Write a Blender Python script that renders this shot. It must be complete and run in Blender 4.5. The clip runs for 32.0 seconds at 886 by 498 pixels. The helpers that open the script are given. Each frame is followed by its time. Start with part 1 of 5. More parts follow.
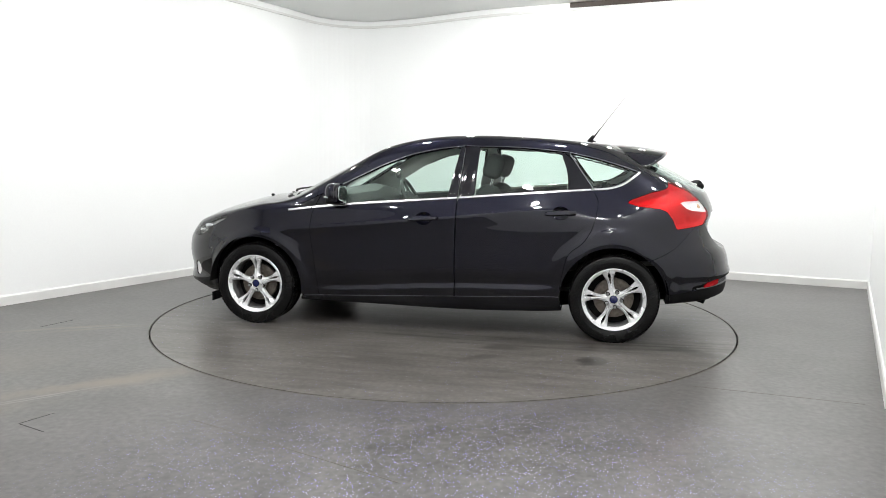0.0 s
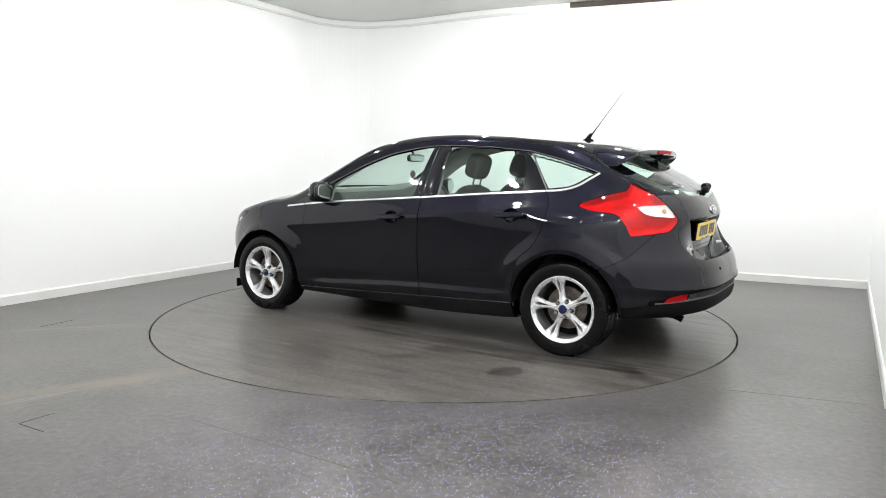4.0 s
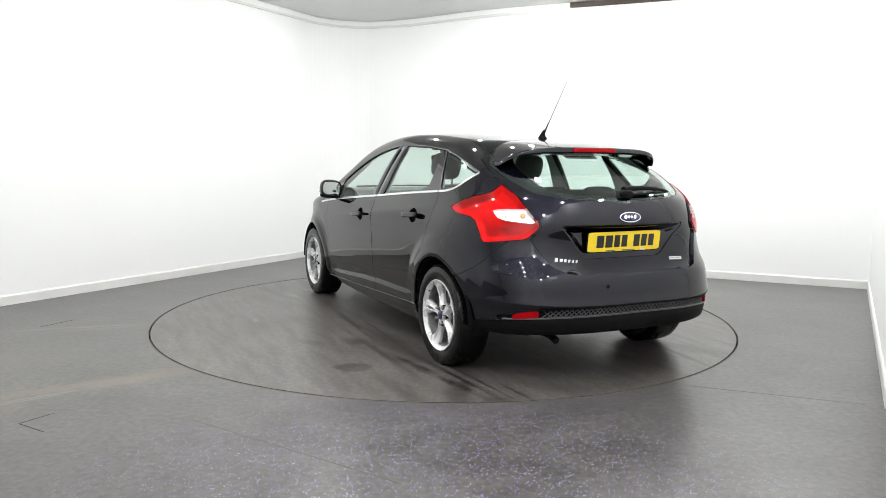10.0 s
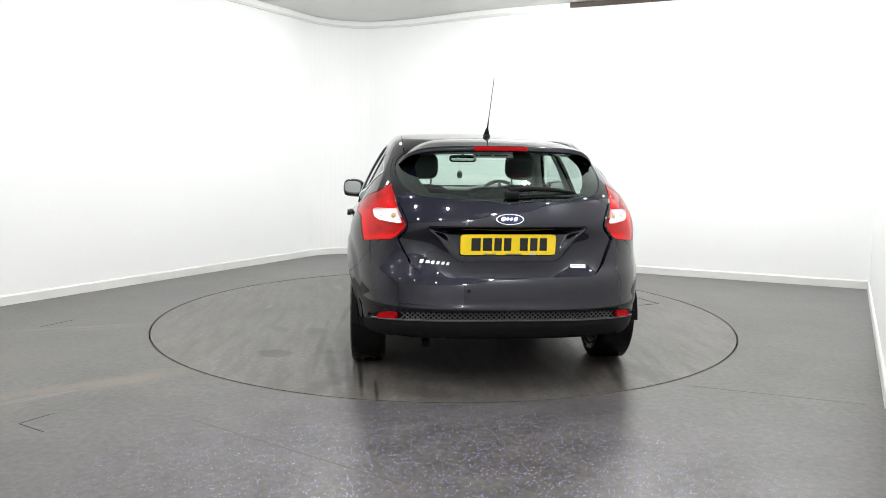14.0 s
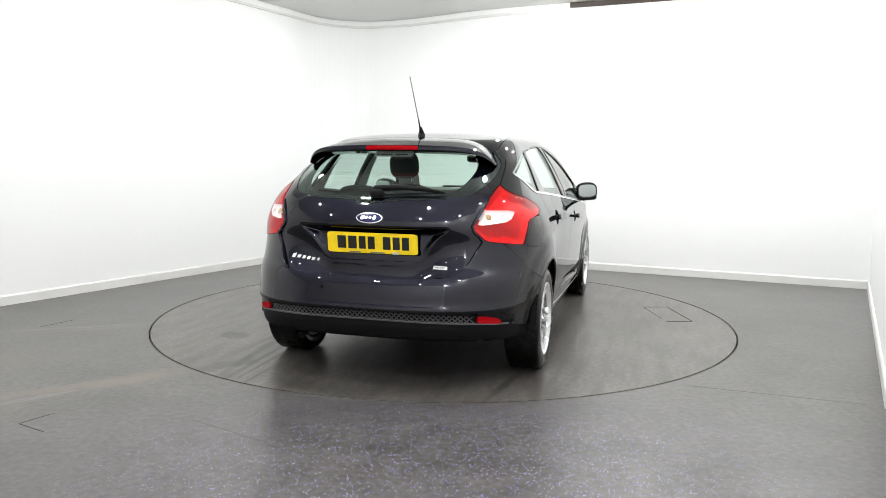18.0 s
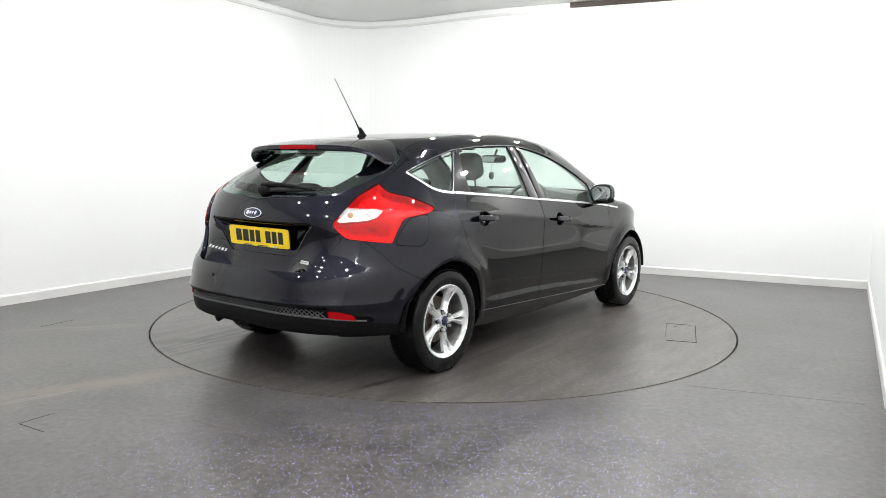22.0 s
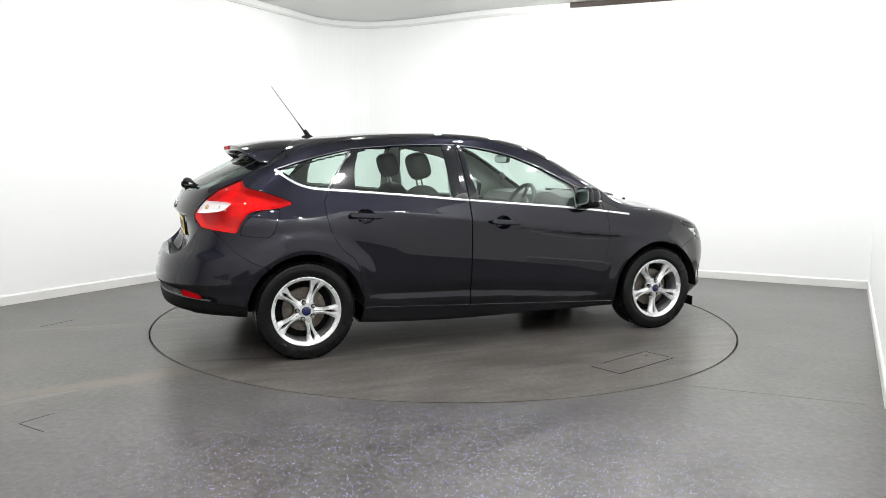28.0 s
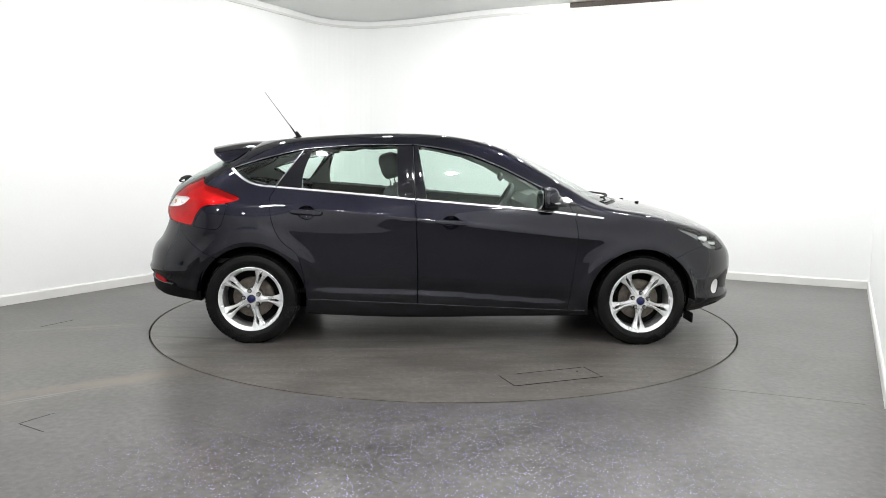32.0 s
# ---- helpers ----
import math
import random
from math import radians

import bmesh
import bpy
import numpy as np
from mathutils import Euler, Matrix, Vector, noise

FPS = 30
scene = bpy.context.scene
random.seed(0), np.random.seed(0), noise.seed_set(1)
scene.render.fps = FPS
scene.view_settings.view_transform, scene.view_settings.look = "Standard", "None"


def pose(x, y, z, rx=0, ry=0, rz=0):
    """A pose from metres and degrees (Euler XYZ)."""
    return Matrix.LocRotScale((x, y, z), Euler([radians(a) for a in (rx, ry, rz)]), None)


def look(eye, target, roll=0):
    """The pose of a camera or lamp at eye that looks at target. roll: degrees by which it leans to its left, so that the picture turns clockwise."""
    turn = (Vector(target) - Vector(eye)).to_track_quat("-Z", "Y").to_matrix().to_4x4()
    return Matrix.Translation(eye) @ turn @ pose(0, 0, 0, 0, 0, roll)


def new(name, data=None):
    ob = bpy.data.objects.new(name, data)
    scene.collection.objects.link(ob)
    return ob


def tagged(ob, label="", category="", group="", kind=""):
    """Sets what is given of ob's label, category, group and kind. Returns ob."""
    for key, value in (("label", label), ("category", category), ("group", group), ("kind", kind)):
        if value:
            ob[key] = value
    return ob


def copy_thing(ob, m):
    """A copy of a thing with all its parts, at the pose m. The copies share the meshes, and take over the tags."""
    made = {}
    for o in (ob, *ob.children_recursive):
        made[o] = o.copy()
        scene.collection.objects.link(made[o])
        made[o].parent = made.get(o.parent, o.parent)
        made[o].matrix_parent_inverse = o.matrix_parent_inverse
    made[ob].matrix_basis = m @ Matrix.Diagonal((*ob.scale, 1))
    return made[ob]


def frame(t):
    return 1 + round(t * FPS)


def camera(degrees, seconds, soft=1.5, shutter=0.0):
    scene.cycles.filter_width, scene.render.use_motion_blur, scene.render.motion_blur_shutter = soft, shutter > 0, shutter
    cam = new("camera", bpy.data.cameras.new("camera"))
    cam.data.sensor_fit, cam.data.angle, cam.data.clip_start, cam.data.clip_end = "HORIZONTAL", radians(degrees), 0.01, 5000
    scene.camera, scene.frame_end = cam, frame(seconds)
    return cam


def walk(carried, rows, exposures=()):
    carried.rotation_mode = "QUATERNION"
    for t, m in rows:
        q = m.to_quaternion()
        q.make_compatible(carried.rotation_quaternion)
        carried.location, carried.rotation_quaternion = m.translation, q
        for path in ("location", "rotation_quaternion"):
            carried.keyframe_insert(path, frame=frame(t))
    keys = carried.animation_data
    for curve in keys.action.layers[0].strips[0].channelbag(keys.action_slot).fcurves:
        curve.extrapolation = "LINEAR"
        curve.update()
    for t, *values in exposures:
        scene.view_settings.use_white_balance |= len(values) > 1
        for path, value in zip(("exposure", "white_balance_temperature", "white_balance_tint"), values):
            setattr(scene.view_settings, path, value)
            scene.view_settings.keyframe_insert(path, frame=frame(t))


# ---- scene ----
EXPOSURE = 0.0
# ---- camera ----
cam = camera(61.78, 32.0, 0.85)
EYE = (0.0, -5.960, 1.2554)
YAW, PITCH, LEAN = 0.0918, -6.9188, 0.6232
AIM = (EYE[0] - math.sin(radians(YAW)) * math.cos(radians(PITCH)),
       EYE[1] + math.cos(radians(YAW)) * math.cos(radians(PITCH)),
       EYE[2] + math.sin(radians(PITCH)))
walk(cam, [(0.0, look(EYE, AIM, LEAN)), (32.0, look(EYE, AIM, LEAN))], exposures=[(0.0, EXPOSURE), (32.0, EXPOSURE)])

# ---- world: the room is closed, the sky outside only fills it evenly ----
world = bpy.data.worlds.new("world")
scene.world = world
world.use_nodes = True
world.node_tree.nodes["Background"].inputs[0].default_value = (0.8, 0.85, 0.9, 1)
world.node_tree.nodes["Background"].inputs[1].default_value = 0.2
LAMP_POWER = 585.0


# ---- materials ----
def material(name, color, rough=0.5, metal=0.0, coat=0.0, spec=0.5, grain=0.0, grain_size=200.0, stain=0.0, stain_size=3.0, bump=0.0, bump_size=200.0, coat_rough=0.03):
    m = bpy.data.materials.new(name)
    m.use_nodes = True
    nt = m.node_tree
    b = nt.nodes["Principled BSDF"]
    b.inputs["Base Color"].default_value = (*color, 1)
    b.inputs["Roughness"].default_value = rough
    b.inputs["Metallic"].default_value = metal
    b.inputs["Coat Weight"].default_value = coat
    b.inputs["Coat Roughness"].default_value = coat_rough
    b.inputs["Specular IOR Level"].default_value = spec
    co = nt.nodes.new("ShaderNodeTexCoord").outputs["Object"]
    last = None
    for amount, size, detail in ((grain, grain_size, 2.0), (stain, stain_size, 6.0)):
        if amount:
            n = nt.nodes.new("ShaderNodeTexNoise")
            n.inputs["Scale"].default_value = size
            n.inputs["Detail"].default_value = detail
            nt.links.new(co, n.inputs["Vector"])
            r = nt.nodes.new("ShaderNodeMapRange")
            r.inputs[1].default_value, r.inputs[2].default_value = 0.3, 0.7
            r.inputs[3].default_value, r.inputs[4].default_value = 1 - amount, 1 + amount
            nt.links.new(n.outputs[0], r.inputs[0])
            x = nt.nodes.new("ShaderNodeMix")
            x.data_type, x.blend_type = "RGBA", "MULTIPLY"
            x.inputs[0].default_value = 1
            if last:
                nt.links.new(last, x.inputs[6])
            else:
                x.inputs[6].default_value = (*color, 1)
            nt.links.new(r.outputs[0], x.inputs[7])
            last = x.outputs[2]
            if amount == stain:
                q = nt.nodes.new("ShaderNodeMapRange")
                q.inputs[1].default_value, q.inputs[2].default_value = 0.3, 0.7
                q.inputs[3].default_value, q.inputs[4].default_value = rough * (1 - amount), min(1, rough * (1 + amount))
                nt.links.new(n.outputs[0], q.inputs[0])
                nt.links.new(q.outputs[0], b.inputs["Roughness"])
    if last:
        nt.links.new(last, b.inputs["Base Color"])
    if bump:
        n = nt.nodes.new("ShaderNodeTexNoise")
        n.inputs["Scale"].default_value = bump_size
        nt.links.new(co, n.inputs["Vector"])
        u = nt.nodes.new("ShaderNodeBump")
        u.inputs["Strength"].default_value = bump
        u.inputs["Distance"].default_value = 0.002
        nt.links.new(n.outputs[0], u.inputs["Height"])
        nt.links.new(u.outputs[0], b.inputs["Normal"])
    return m


def pane(name, tint, gloss=0.02, base=0.080):
    """Clear glass: tinted and see-through, mirroring by its Fresnel."""
    m = bpy.data.materials.new(name)
    m.use_nodes = True
    nt = m.node_tree
    nt.nodes.remove(nt.nodes["Principled BSDF"])
    t = nt.nodes.new("ShaderNodeBsdfTransparent")
    t.inputs[0].default_value = (*tint, 1)
    g = nt.nodes.new("ShaderNodeBsdfGlossy")
    g.inputs["Roughness"].default_value = gloss
    lw = nt.nodes.new("ShaderNodeLayerWeight")
    lw.inputs[0].default_value = 0.5
    pw = nt.nodes.new("ShaderNodeMath")
    pw.operation = "POWER"
    pw.inputs[1].default_value = 5.0
    nt.links.new(lw.outputs["Facing"], pw.inputs[0])
    fr = nt.nodes.new("ShaderNodeMath")
    fr.operation = "MULTIPLY_ADD"
    fr.inputs[1].default_value, fr.inputs[2].default_value = 0.88, base
    nt.links.new(pw.outputs[0], fr.inputs[0])
    mix = nt.nodes.new("ShaderNodeMixShader")
    nt.links.new(fr.outputs[0], mix.inputs[0])
    nt.links.new(t.outputs[0], mix.inputs[1])
    nt.links.new(g.outputs[0], mix.inputs[2])
    nt.links.new(mix.outputs[0], nt.nodes["Material Output"].inputs[0])
    return m


def glow(name, color, strength):
    m = bpy.data.materials.new(name)
    m.use_nodes = True
    b = m.node_tree.nodes["Principled BSDF"]
    b.inputs["Base Color"].default_value = (*color, 1)
    b.inputs["Emission Color"].default_value = (*color, 1)
    b.inputs["Emission Strength"].default_value = strength
    return m


def paint_material():
    """Dark blue-black metallic paint under clear lacquer."""
    m = material("paint", (0.0072, 0.0073, 0.0150), 0.42, 1.0, 1.0, 0.0, coat_rough=0.012)
    nt = m.node_tree
    b = nt.nodes["Principled BSDF"]
    b.inputs["Coat IOR"].default_value = 1.52
    b.inputs["Specular Tint"].default_value = (0.04, 0.04, 0.10, 1)
    co = nt.nodes.new("ShaderNodeTexCoord").outputs["Object"]
    n = nt.nodes.new("ShaderNodeTexNoise")
    n.inputs["Scale"].default_value, n.inputs["Detail"].default_value = 3.0, 6.0
    nt.links.new(co, n.inputs["Vector"])
    r = nt.nodes.new("ShaderNodeMapRange")
    r.inputs[1].default_value, r.inputs[2].default_value, r.inputs[3].default_value, r.inputs[4].default_value = 0.35, 0.75, 0.008, 0.05
    nt.links.new(n.outputs[0], r.inputs[0])
    nt.links.new(r.outputs[0], b.inputs["Coat Roughness"])
    return m


BEIGE, DARK_MARK, SCUFF, PALE = (0.17, 0.145, 0.11), (0.007, 0.006, 0.005), (0.022, 0.018, 0.016), (0.20, 0.19, 0.18)
FLOOR_MARKS = [(-2.75, -0.66, 0.55, 0.05, 22, 0.8, 0.75, BEIGE), (-1.95, -2.0, 0.62, 0.09, 33, 0.8, 0.7, BEIGE), (-2.5, -2.5, 0.7, 0.35, 40, 0.9, 0.4, BEIGE), (-3.0, -1.7, 0.9, 0.5, 20, 0.9, 0.35, BEIGE),
               (-2.45, -0.575, 0.36, 0.011, 22, 0.6, 0.75, PALE), (-2.05, -2.17, 0.36, 0.013, 37, 0.6, 0.75, PALE), (-2.13, -2.27, 0.30, 0.010, 37, 0.6, 0.65, PALE), (-1.72, -1.86, 0.55, 0.17, 38, 0.8, 0.5, BEIGE), (-2.55, -0.68, 0.50, 0.045, 22, 0.8, 0.6, BEIGE)]
PLATE_MARKS = [(-1.20, 1.20, 0.135, 0.10, 60, 0.25, 0.72, DARK_MARK), (-0.58, 1.0, 0.17, 0.10, -15, 0.5, 0.6, SCUFF), (-0.50, 1.26, 0.16, 0.07, 30, 0.5, 0.6, SCUFF), (0.1, 1.5, 0.5, 0.2, -10, 0.8, 0.35, SCUFF), (-0.1, -1.5, 0.6, 0.25, 12, 0.8, 0.35, SCUFF), (0.9, -1.3, 0.35, 0.2, 30, 0.8, 0.3, SCUFF), (-0.9, 0.75, 0.9, 0.10, 0, 0.7, 0.7, SCUFF), (-0.9, 0.92, 0.9, 0.03, 0, 0.5, 0.7, SCUFF),
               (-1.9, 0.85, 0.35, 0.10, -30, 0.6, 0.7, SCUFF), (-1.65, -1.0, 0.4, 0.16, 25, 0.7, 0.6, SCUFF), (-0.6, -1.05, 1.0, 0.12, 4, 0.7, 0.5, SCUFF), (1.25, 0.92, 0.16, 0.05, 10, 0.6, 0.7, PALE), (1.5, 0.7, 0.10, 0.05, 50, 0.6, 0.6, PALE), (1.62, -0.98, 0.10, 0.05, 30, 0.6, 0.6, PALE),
               # the wide oval darkens the plate's middle, under the car
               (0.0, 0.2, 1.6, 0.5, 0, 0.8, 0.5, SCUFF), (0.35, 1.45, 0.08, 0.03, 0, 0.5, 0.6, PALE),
               (-1.50, 0.82, 0.72, 0.045, 6, 0.7, 0.92, DARK_MARK), (-1.55, 0.72, 0.66, 0.026, 3, 0.6, 0.92, DARK_MARK), (-1.72, 0.64, 0.50, 0.020, 2, 0.6, 0.88, DARK_MARK), (-1.98, 0.55, 0.26, 0.014, 2, 0.6, 0.88, DARK_MARK), (0.0, 0.80, 0.8, 0.03, -4, 0.7, 0.8, DARK_MARK), (-0.3, 0.70, 0.8, 0.018, -3, 0.7, 0.8, DARK_MARK),
               (-1.75, -0.86, 0.45, 0.03, -8, 0.6, 0.8, DARK_MARK), (-0.5, -0.95, 0.9, 0.022, 2, 0.7, 0.7, DARK_MARK), (-0.3, -1.12, 0.8, 0.014, 5, 0.7, 0.45, PALE), (0.0, 1.02, 0.9, 0.012, -6, 0.7, 0.4, PALE)]


def floor_material(name, dark, turning):
    """Dark speckled safety vinyl, worn shiny, with dull stains and drag marks."""
    m = material(name, (dark, dark, dark), 0.25)
    nt = m.node_tree
    b = nt.nodes["Principled BSDF"]
    L = nt.links.new
    co = nt.nodes.new("ShaderNodeTexCoord").outputs["Object"]

    def noise_node(scale, detail=4.0, vec=None):
        n = nt.nodes.new("ShaderNodeTexNoise")
        n.inputs["Scale"].default_value, n.inputs["Detail"].default_value = scale, detail
        L(vec or co, n.inputs["Vector"])
        return n.outputs[0]

    def span(value, a, c, lo, hi):
        r = nt.nodes.new("ShaderNodeMapRange")
        for i, v in zip((1, 2, 3, 4), (a, c, lo, hi)):
            r.inputs[i].default_value = v
        L(value, r.inputs[0])
        return r.outputs[0]

    def blend(kind, factor, a, c):
        x = nt.nodes.new("ShaderNodeMix")
        x.data_type, x.blend_type = "RGBA", kind
        for i, v in ((0, factor), (6, a), (7, c)):
            if isinstance(v, (int, float)):
                x.inputs[i].default_value = v
            elif isinstance(v, tuple):
                x.inputs[i].default_value = (*v, 1)
            else:
                L(v, x.inputs[i])
        return x.outputs[2]

    def flecks(scale, size, share):
        v = nt.nodes.new("ShaderNodeTexVoronoi")
        v.inputs["Scale"].default_value = scale
        L(co, v.inputs["Vector"])
        near = span(v.outputs["Distance"], size * 0.6, size, 1, 0)
        sep = nt.nodes.new("ShaderNodeSeparateColor")
        L(v.outputs["Color"], sep.inputs[0])
        some = span(sep.outputs[0], share, share + 0.02, 1, 0)
        p = nt.nodes.new("ShaderNodeMath")
        p.operation = "MULTIPLY"
        L(near, p.inputs[0]), L(some, p.inputs[1])
        return p.outputs[0], sep.outputs[1]

    def patch(x, y, rx, ry, turn, soft, amount, rag=0.22, broken=True):
        """The share of a ragged oval stain at (x, y)."""
        mp = nt.nodes.new("ShaderNodeMapping")
        mp.vector_type = "TEXTURE"
        L(co, mp.inputs[0])
        mp.inputs[1].default_value, mp.inputs[2].default_value, mp.inputs[3].default_value = (x, y, 0), (0, 0, radians(turn)), (rx, ry, 1)
        ln = nt.nodes.new("ShaderNodeVectorMath")
        ln.operation = "LENGTH"
        L(mp.outputs[0], ln.inputs[0])
        ad = nt.nodes.new("ShaderNodeMath")
        ad.operation = "MULTIPLY_ADD"
        L(noise_node(9.0, 2), ad.inputs[0])
        ad.inputs[1].default_value = rag * 4
        ad2 = nt.nodes.new("ShaderNodeMath")
        ad2.operation = "SUBTRACT"
        L(ln.outputs["Value"], ad.inputs[2])
        L(ad.outputs[0], ad2.inputs[0])
        ad2.inputs[1].default_value = rag * 2
        share = span(ad2.outputs[0], 1 - soft, 1, amount, 0)
        if not broken:
            return share
        mp2 = nt.nodes.new("ShaderNodeMapping")
        mp2.vector_type = "TEXTURE"
        L(co, mp2.inputs[0])
        mp2.inputs[2].default_value, mp2.inputs[3].default_value = (0, 0, radians(turn)), (2.2, 1, 1)
        br = nt.nodes.new("ShaderNodeMath")
        br.operation = "MULTIPLY"
        L(share, br.inputs[0]), L(span(noise_node(9, 2, mp2.outputs[0]), 0.34, 0.62, 0.70, 1.0), br.inputs[1])
        return br.outputs[0]

    def clear_floor():
        return patch(0.0, -3.0, 1.75, 1.15, 0, 0.55, 1.0, 0.12, False)

    base = blend("MIX", span(noise_node(3.2, 3), 0.3, 0.7, 0, 1), (dark * 0.88, dark * (0.81 if turning else 0.84), dark * (0.74 if turning else 0.81)), (dark * 1.14, dark * (1.06 if turning else 1.09), dark * (0.98 if turning else 1.06)))
    base = blend("MULTIPLY", 1.0, base, span(noise_node(30, 4), 0.3, 0.7, 0.74, 1.26))
    f1, c1 = flecks(66, 0.22, 0.16) if turning else flecks(72, 0.24, 0.80)
    hue = blend("MIX", c1, (0.16, 0.13, 0.80), (0.55, 0.55, 0.64))
    if not turning:
        # flecks and mottling show in the middle and fade out towards the sides
        base = blend("MULTIPLY", clear_floor(), base, span(noise_node(5.5, 5), 0.36, 0.62, 0.80, 1.06))
        p = nt.nodes.new("ShaderNodeMath")
        p.operation = "MULTIPLY"
        L(f1, p.inputs[0]), L(clear_floor(), p.inputs[1])
        f1 = p.outputs[0]
    base = blend("MIX", f1, base, hue)
    if turning:
        # scuffed bands under the tyres' tracks, dark streaks and spots, pale scrapes
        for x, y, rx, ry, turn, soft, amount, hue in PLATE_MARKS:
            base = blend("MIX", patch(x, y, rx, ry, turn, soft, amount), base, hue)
        sep = nt.nodes.new("ShaderNodeMapping")
        L(co, sep.inputs[0])
        sep.inputs[3].default_value = (0.5, 3.0, 1)
        wear = span(noise_node(4.0, 4, sep.outputs[0]), 0.42, 0.72, 0, 0.58)
        base = blend("MIX", wear, base, (0.030, 0.026, 0.023))
    else:
        for x, y, rx, ry, turn, soft, amount, hue in FLOOR_MARKS:
            base = blend("MIX", patch(x, y, rx, ry, turn, soft, amount), base, hue)
    L(base, b.inputs["Base Color"])
    L(span(noise_node(0.7, 1), 0.25, 0.75, 0.285, 0.335), b.inputs["Roughness"])
    b.inputs["Specular IOR Level"].default_value = 0.30
    return m


PAINT = paint_material()
GLOSS_BLACK = material("gloss_black", (0.003, 0.003, 0.006), 0.04, 0, 0.5)
BLACK_PLASTIC = material("black_plastic", (0.006, 0.006, 0.0065), 0.6, spec=0.10, grain=0.15, bump=0.15, bump_size=500)
DULL_BLACK = material("dull_black", (0.004, 0.004, 0.004), 0.8, spec=0.15, grain=0.2)
RUBBER = material("rubber", (0.0045, 0.0045, 0.0047), 0.24, spec=0.26, grain=0.25, grain_size=60, stain=0.25, stain_size=6, bump=0.12, bump_size=300)
CHROME = material("chrome", (0.86, 0.87, 0.88), 0.24, 1.0)
SATIN = material("satin_trim", (0.24, 0.245, 0.26), 0.30, 1.0)
ALLOY = material("alloy", (0.78, 0.79, 0.80), 0.28, 0.45, 0.5, grain=0.05, grain_size=40, stain=0.10, stain_size=9)
NUT = material("nut_steel", (0.42, 0.42, 0.42), 0.3, 0.9)
WHIP = material("aerial_wire", (0.06, 0.06, 0.06), 0.5)
STEEL = material("brake_steel", (0.16, 0.14, 0.12), 0.5, 0.8, grain=0.3, grain_size=40, stain=0.3, stain_size=14)
GLASS = pane("car_glass", (0.85, 0.955, 0.91))
REAR_GLASS = pane("rear_glass", (0.80, 0.935, 0.875))
LENS_RED = material("red_lens", (0.34, 0.002, 0.005), 0.08, 0, 0.30, 0.0, grain=0.06, grain_size=140)
RED_PANE = pane("red_pane", (0.80, 0.030, 0.046), base=0.05)
CLEAR_PANE = pane("clear_pane", (0.95, 0.95, 0.95), base=0.05)
CLEAR_BOWL = material("clear_bowl", (0.90, 0.90, 0.90), 0.25, 0.25, 0.5, bump=0.5, bump_size=110)
SILVER = material("lamp_reflector", (0.80, 0.80, 0.80), 0.30, 0.55, grain=0.05, grain_size=90, bump=0.35, bump_size=160)
LENS_CLEAR = material("clear_lens", (0.40, 0.40, 0.39), 0.18, 0.35, 1.0, stain=0.2, stain_size=30)
MIRROR = material("mirror_glass", (0.50, 0.54, 0.53), 0.02, 1.0)
LATTICE = material("lattice_plastic", (0.085, 0.087, 0.09), 0.35)
BARREL = material("rim_barrel", (0.20, 0.20, 0.20), 0.5, 0.6, grain=0.2, grain_size=30, stain=0.3, stain_size=12)
PLAIN_GLASS = pane("lamp_glass", (0.92, 0.94, 0.94))
LENS_AMBER = material("amber_bulb", (0.50, 0.30, 0.14), 0.25, 0, 0.6)
BLUE = material("badge_blue", (0.006, 0.010, 0.075), 0.2, 0, 0.8)
YELLOW = material("plate_yellow", (0.92, 0.66, 0.008), 0.35, 0, 0.3, grain=0.03, grain_size=30)
LETTER = material("bright_letter", (0.62, 0.62, 0.63), 0.25, 0.5, 0.5)
INK = material("plate_ink", (0.01, 0.01, 0.01), 0.4)
CLOTH = material("seat_cloth", (0.062, 0.065, 0.066), 0.9, grain=0.12, grain_size=500, stain=0.1, stain_size=8)
TRIM_DARK = material("cabin_dark", (0.095, 0.099, 0.096), 0.6, grain=0.12, bump=0.2, bump_size=350)
TRIM_PALE = material("cabin_pale", (0.42, 0.43, 0.41), 0.85, grain=0.06, grain_size=150)
WHITE_WALL = material("white_wall", (0.80, 0.81, 0.806), 0.75, grain=0.008, grain_size=60, stain=0.012, stain_size=0.7, bump=0.05, bump_size=60)
DARK_GAP = material("dark_gap", (0.06, 0.045, 0.04), 0.7, grain=0.2)
SEAM_PALE = material("pale_joint", (0.11, 0.10, 0.085), 0.5)
SEAM_DARK = material("dark_joint", (0.015, 0.014, 0.013), 0.6)
GREY_WALL = material("grey_wall", (0.70, 0.70, 0.71), 0.7, stain=0.05, stain_size=0.8)
WHITE_TRIM = material("white_skirting", (0.66, 0.66, 0.645), 0.45, stain=0.04, stain_size=4)
CEILING = material("ceiling_sheet", (0.72, 0.73, 0.715), 0.6, stain=0.02, stain_size=1.2)
STICKER = material("sticker", (0.88, 0.90, 0.88), 0.4)
thin = STICKER.node_tree.nodes.new("ShaderNodeBsdfTranslucent")
thin.inputs[0].default_value = (0.80, 0.84, 0.82, 1)
both = STICKER.node_tree.nodes.new("ShaderNodeMixShader")
both.inputs[0].default_value = 0.6
STICKER.node_tree.links.new(STICKER.node_tree.nodes["Principled BSDF"].outputs[0], both.inputs[1])
STICKER.node_tree.links.new(thin.outputs[0], both.inputs[2])
STICKER.node_tree.links.new(both.outputs[0], STICKER.node_tree.nodes["Material Output"].inputs[0])
GREY_INK = material("grey_ink", (0.12, 0.14, 0.14), 0.5)
FLOOR = floor_material("floor_vinyl", 0.086, False)
PLATE = floor_material("turntable_vinyl", 0.106, True)
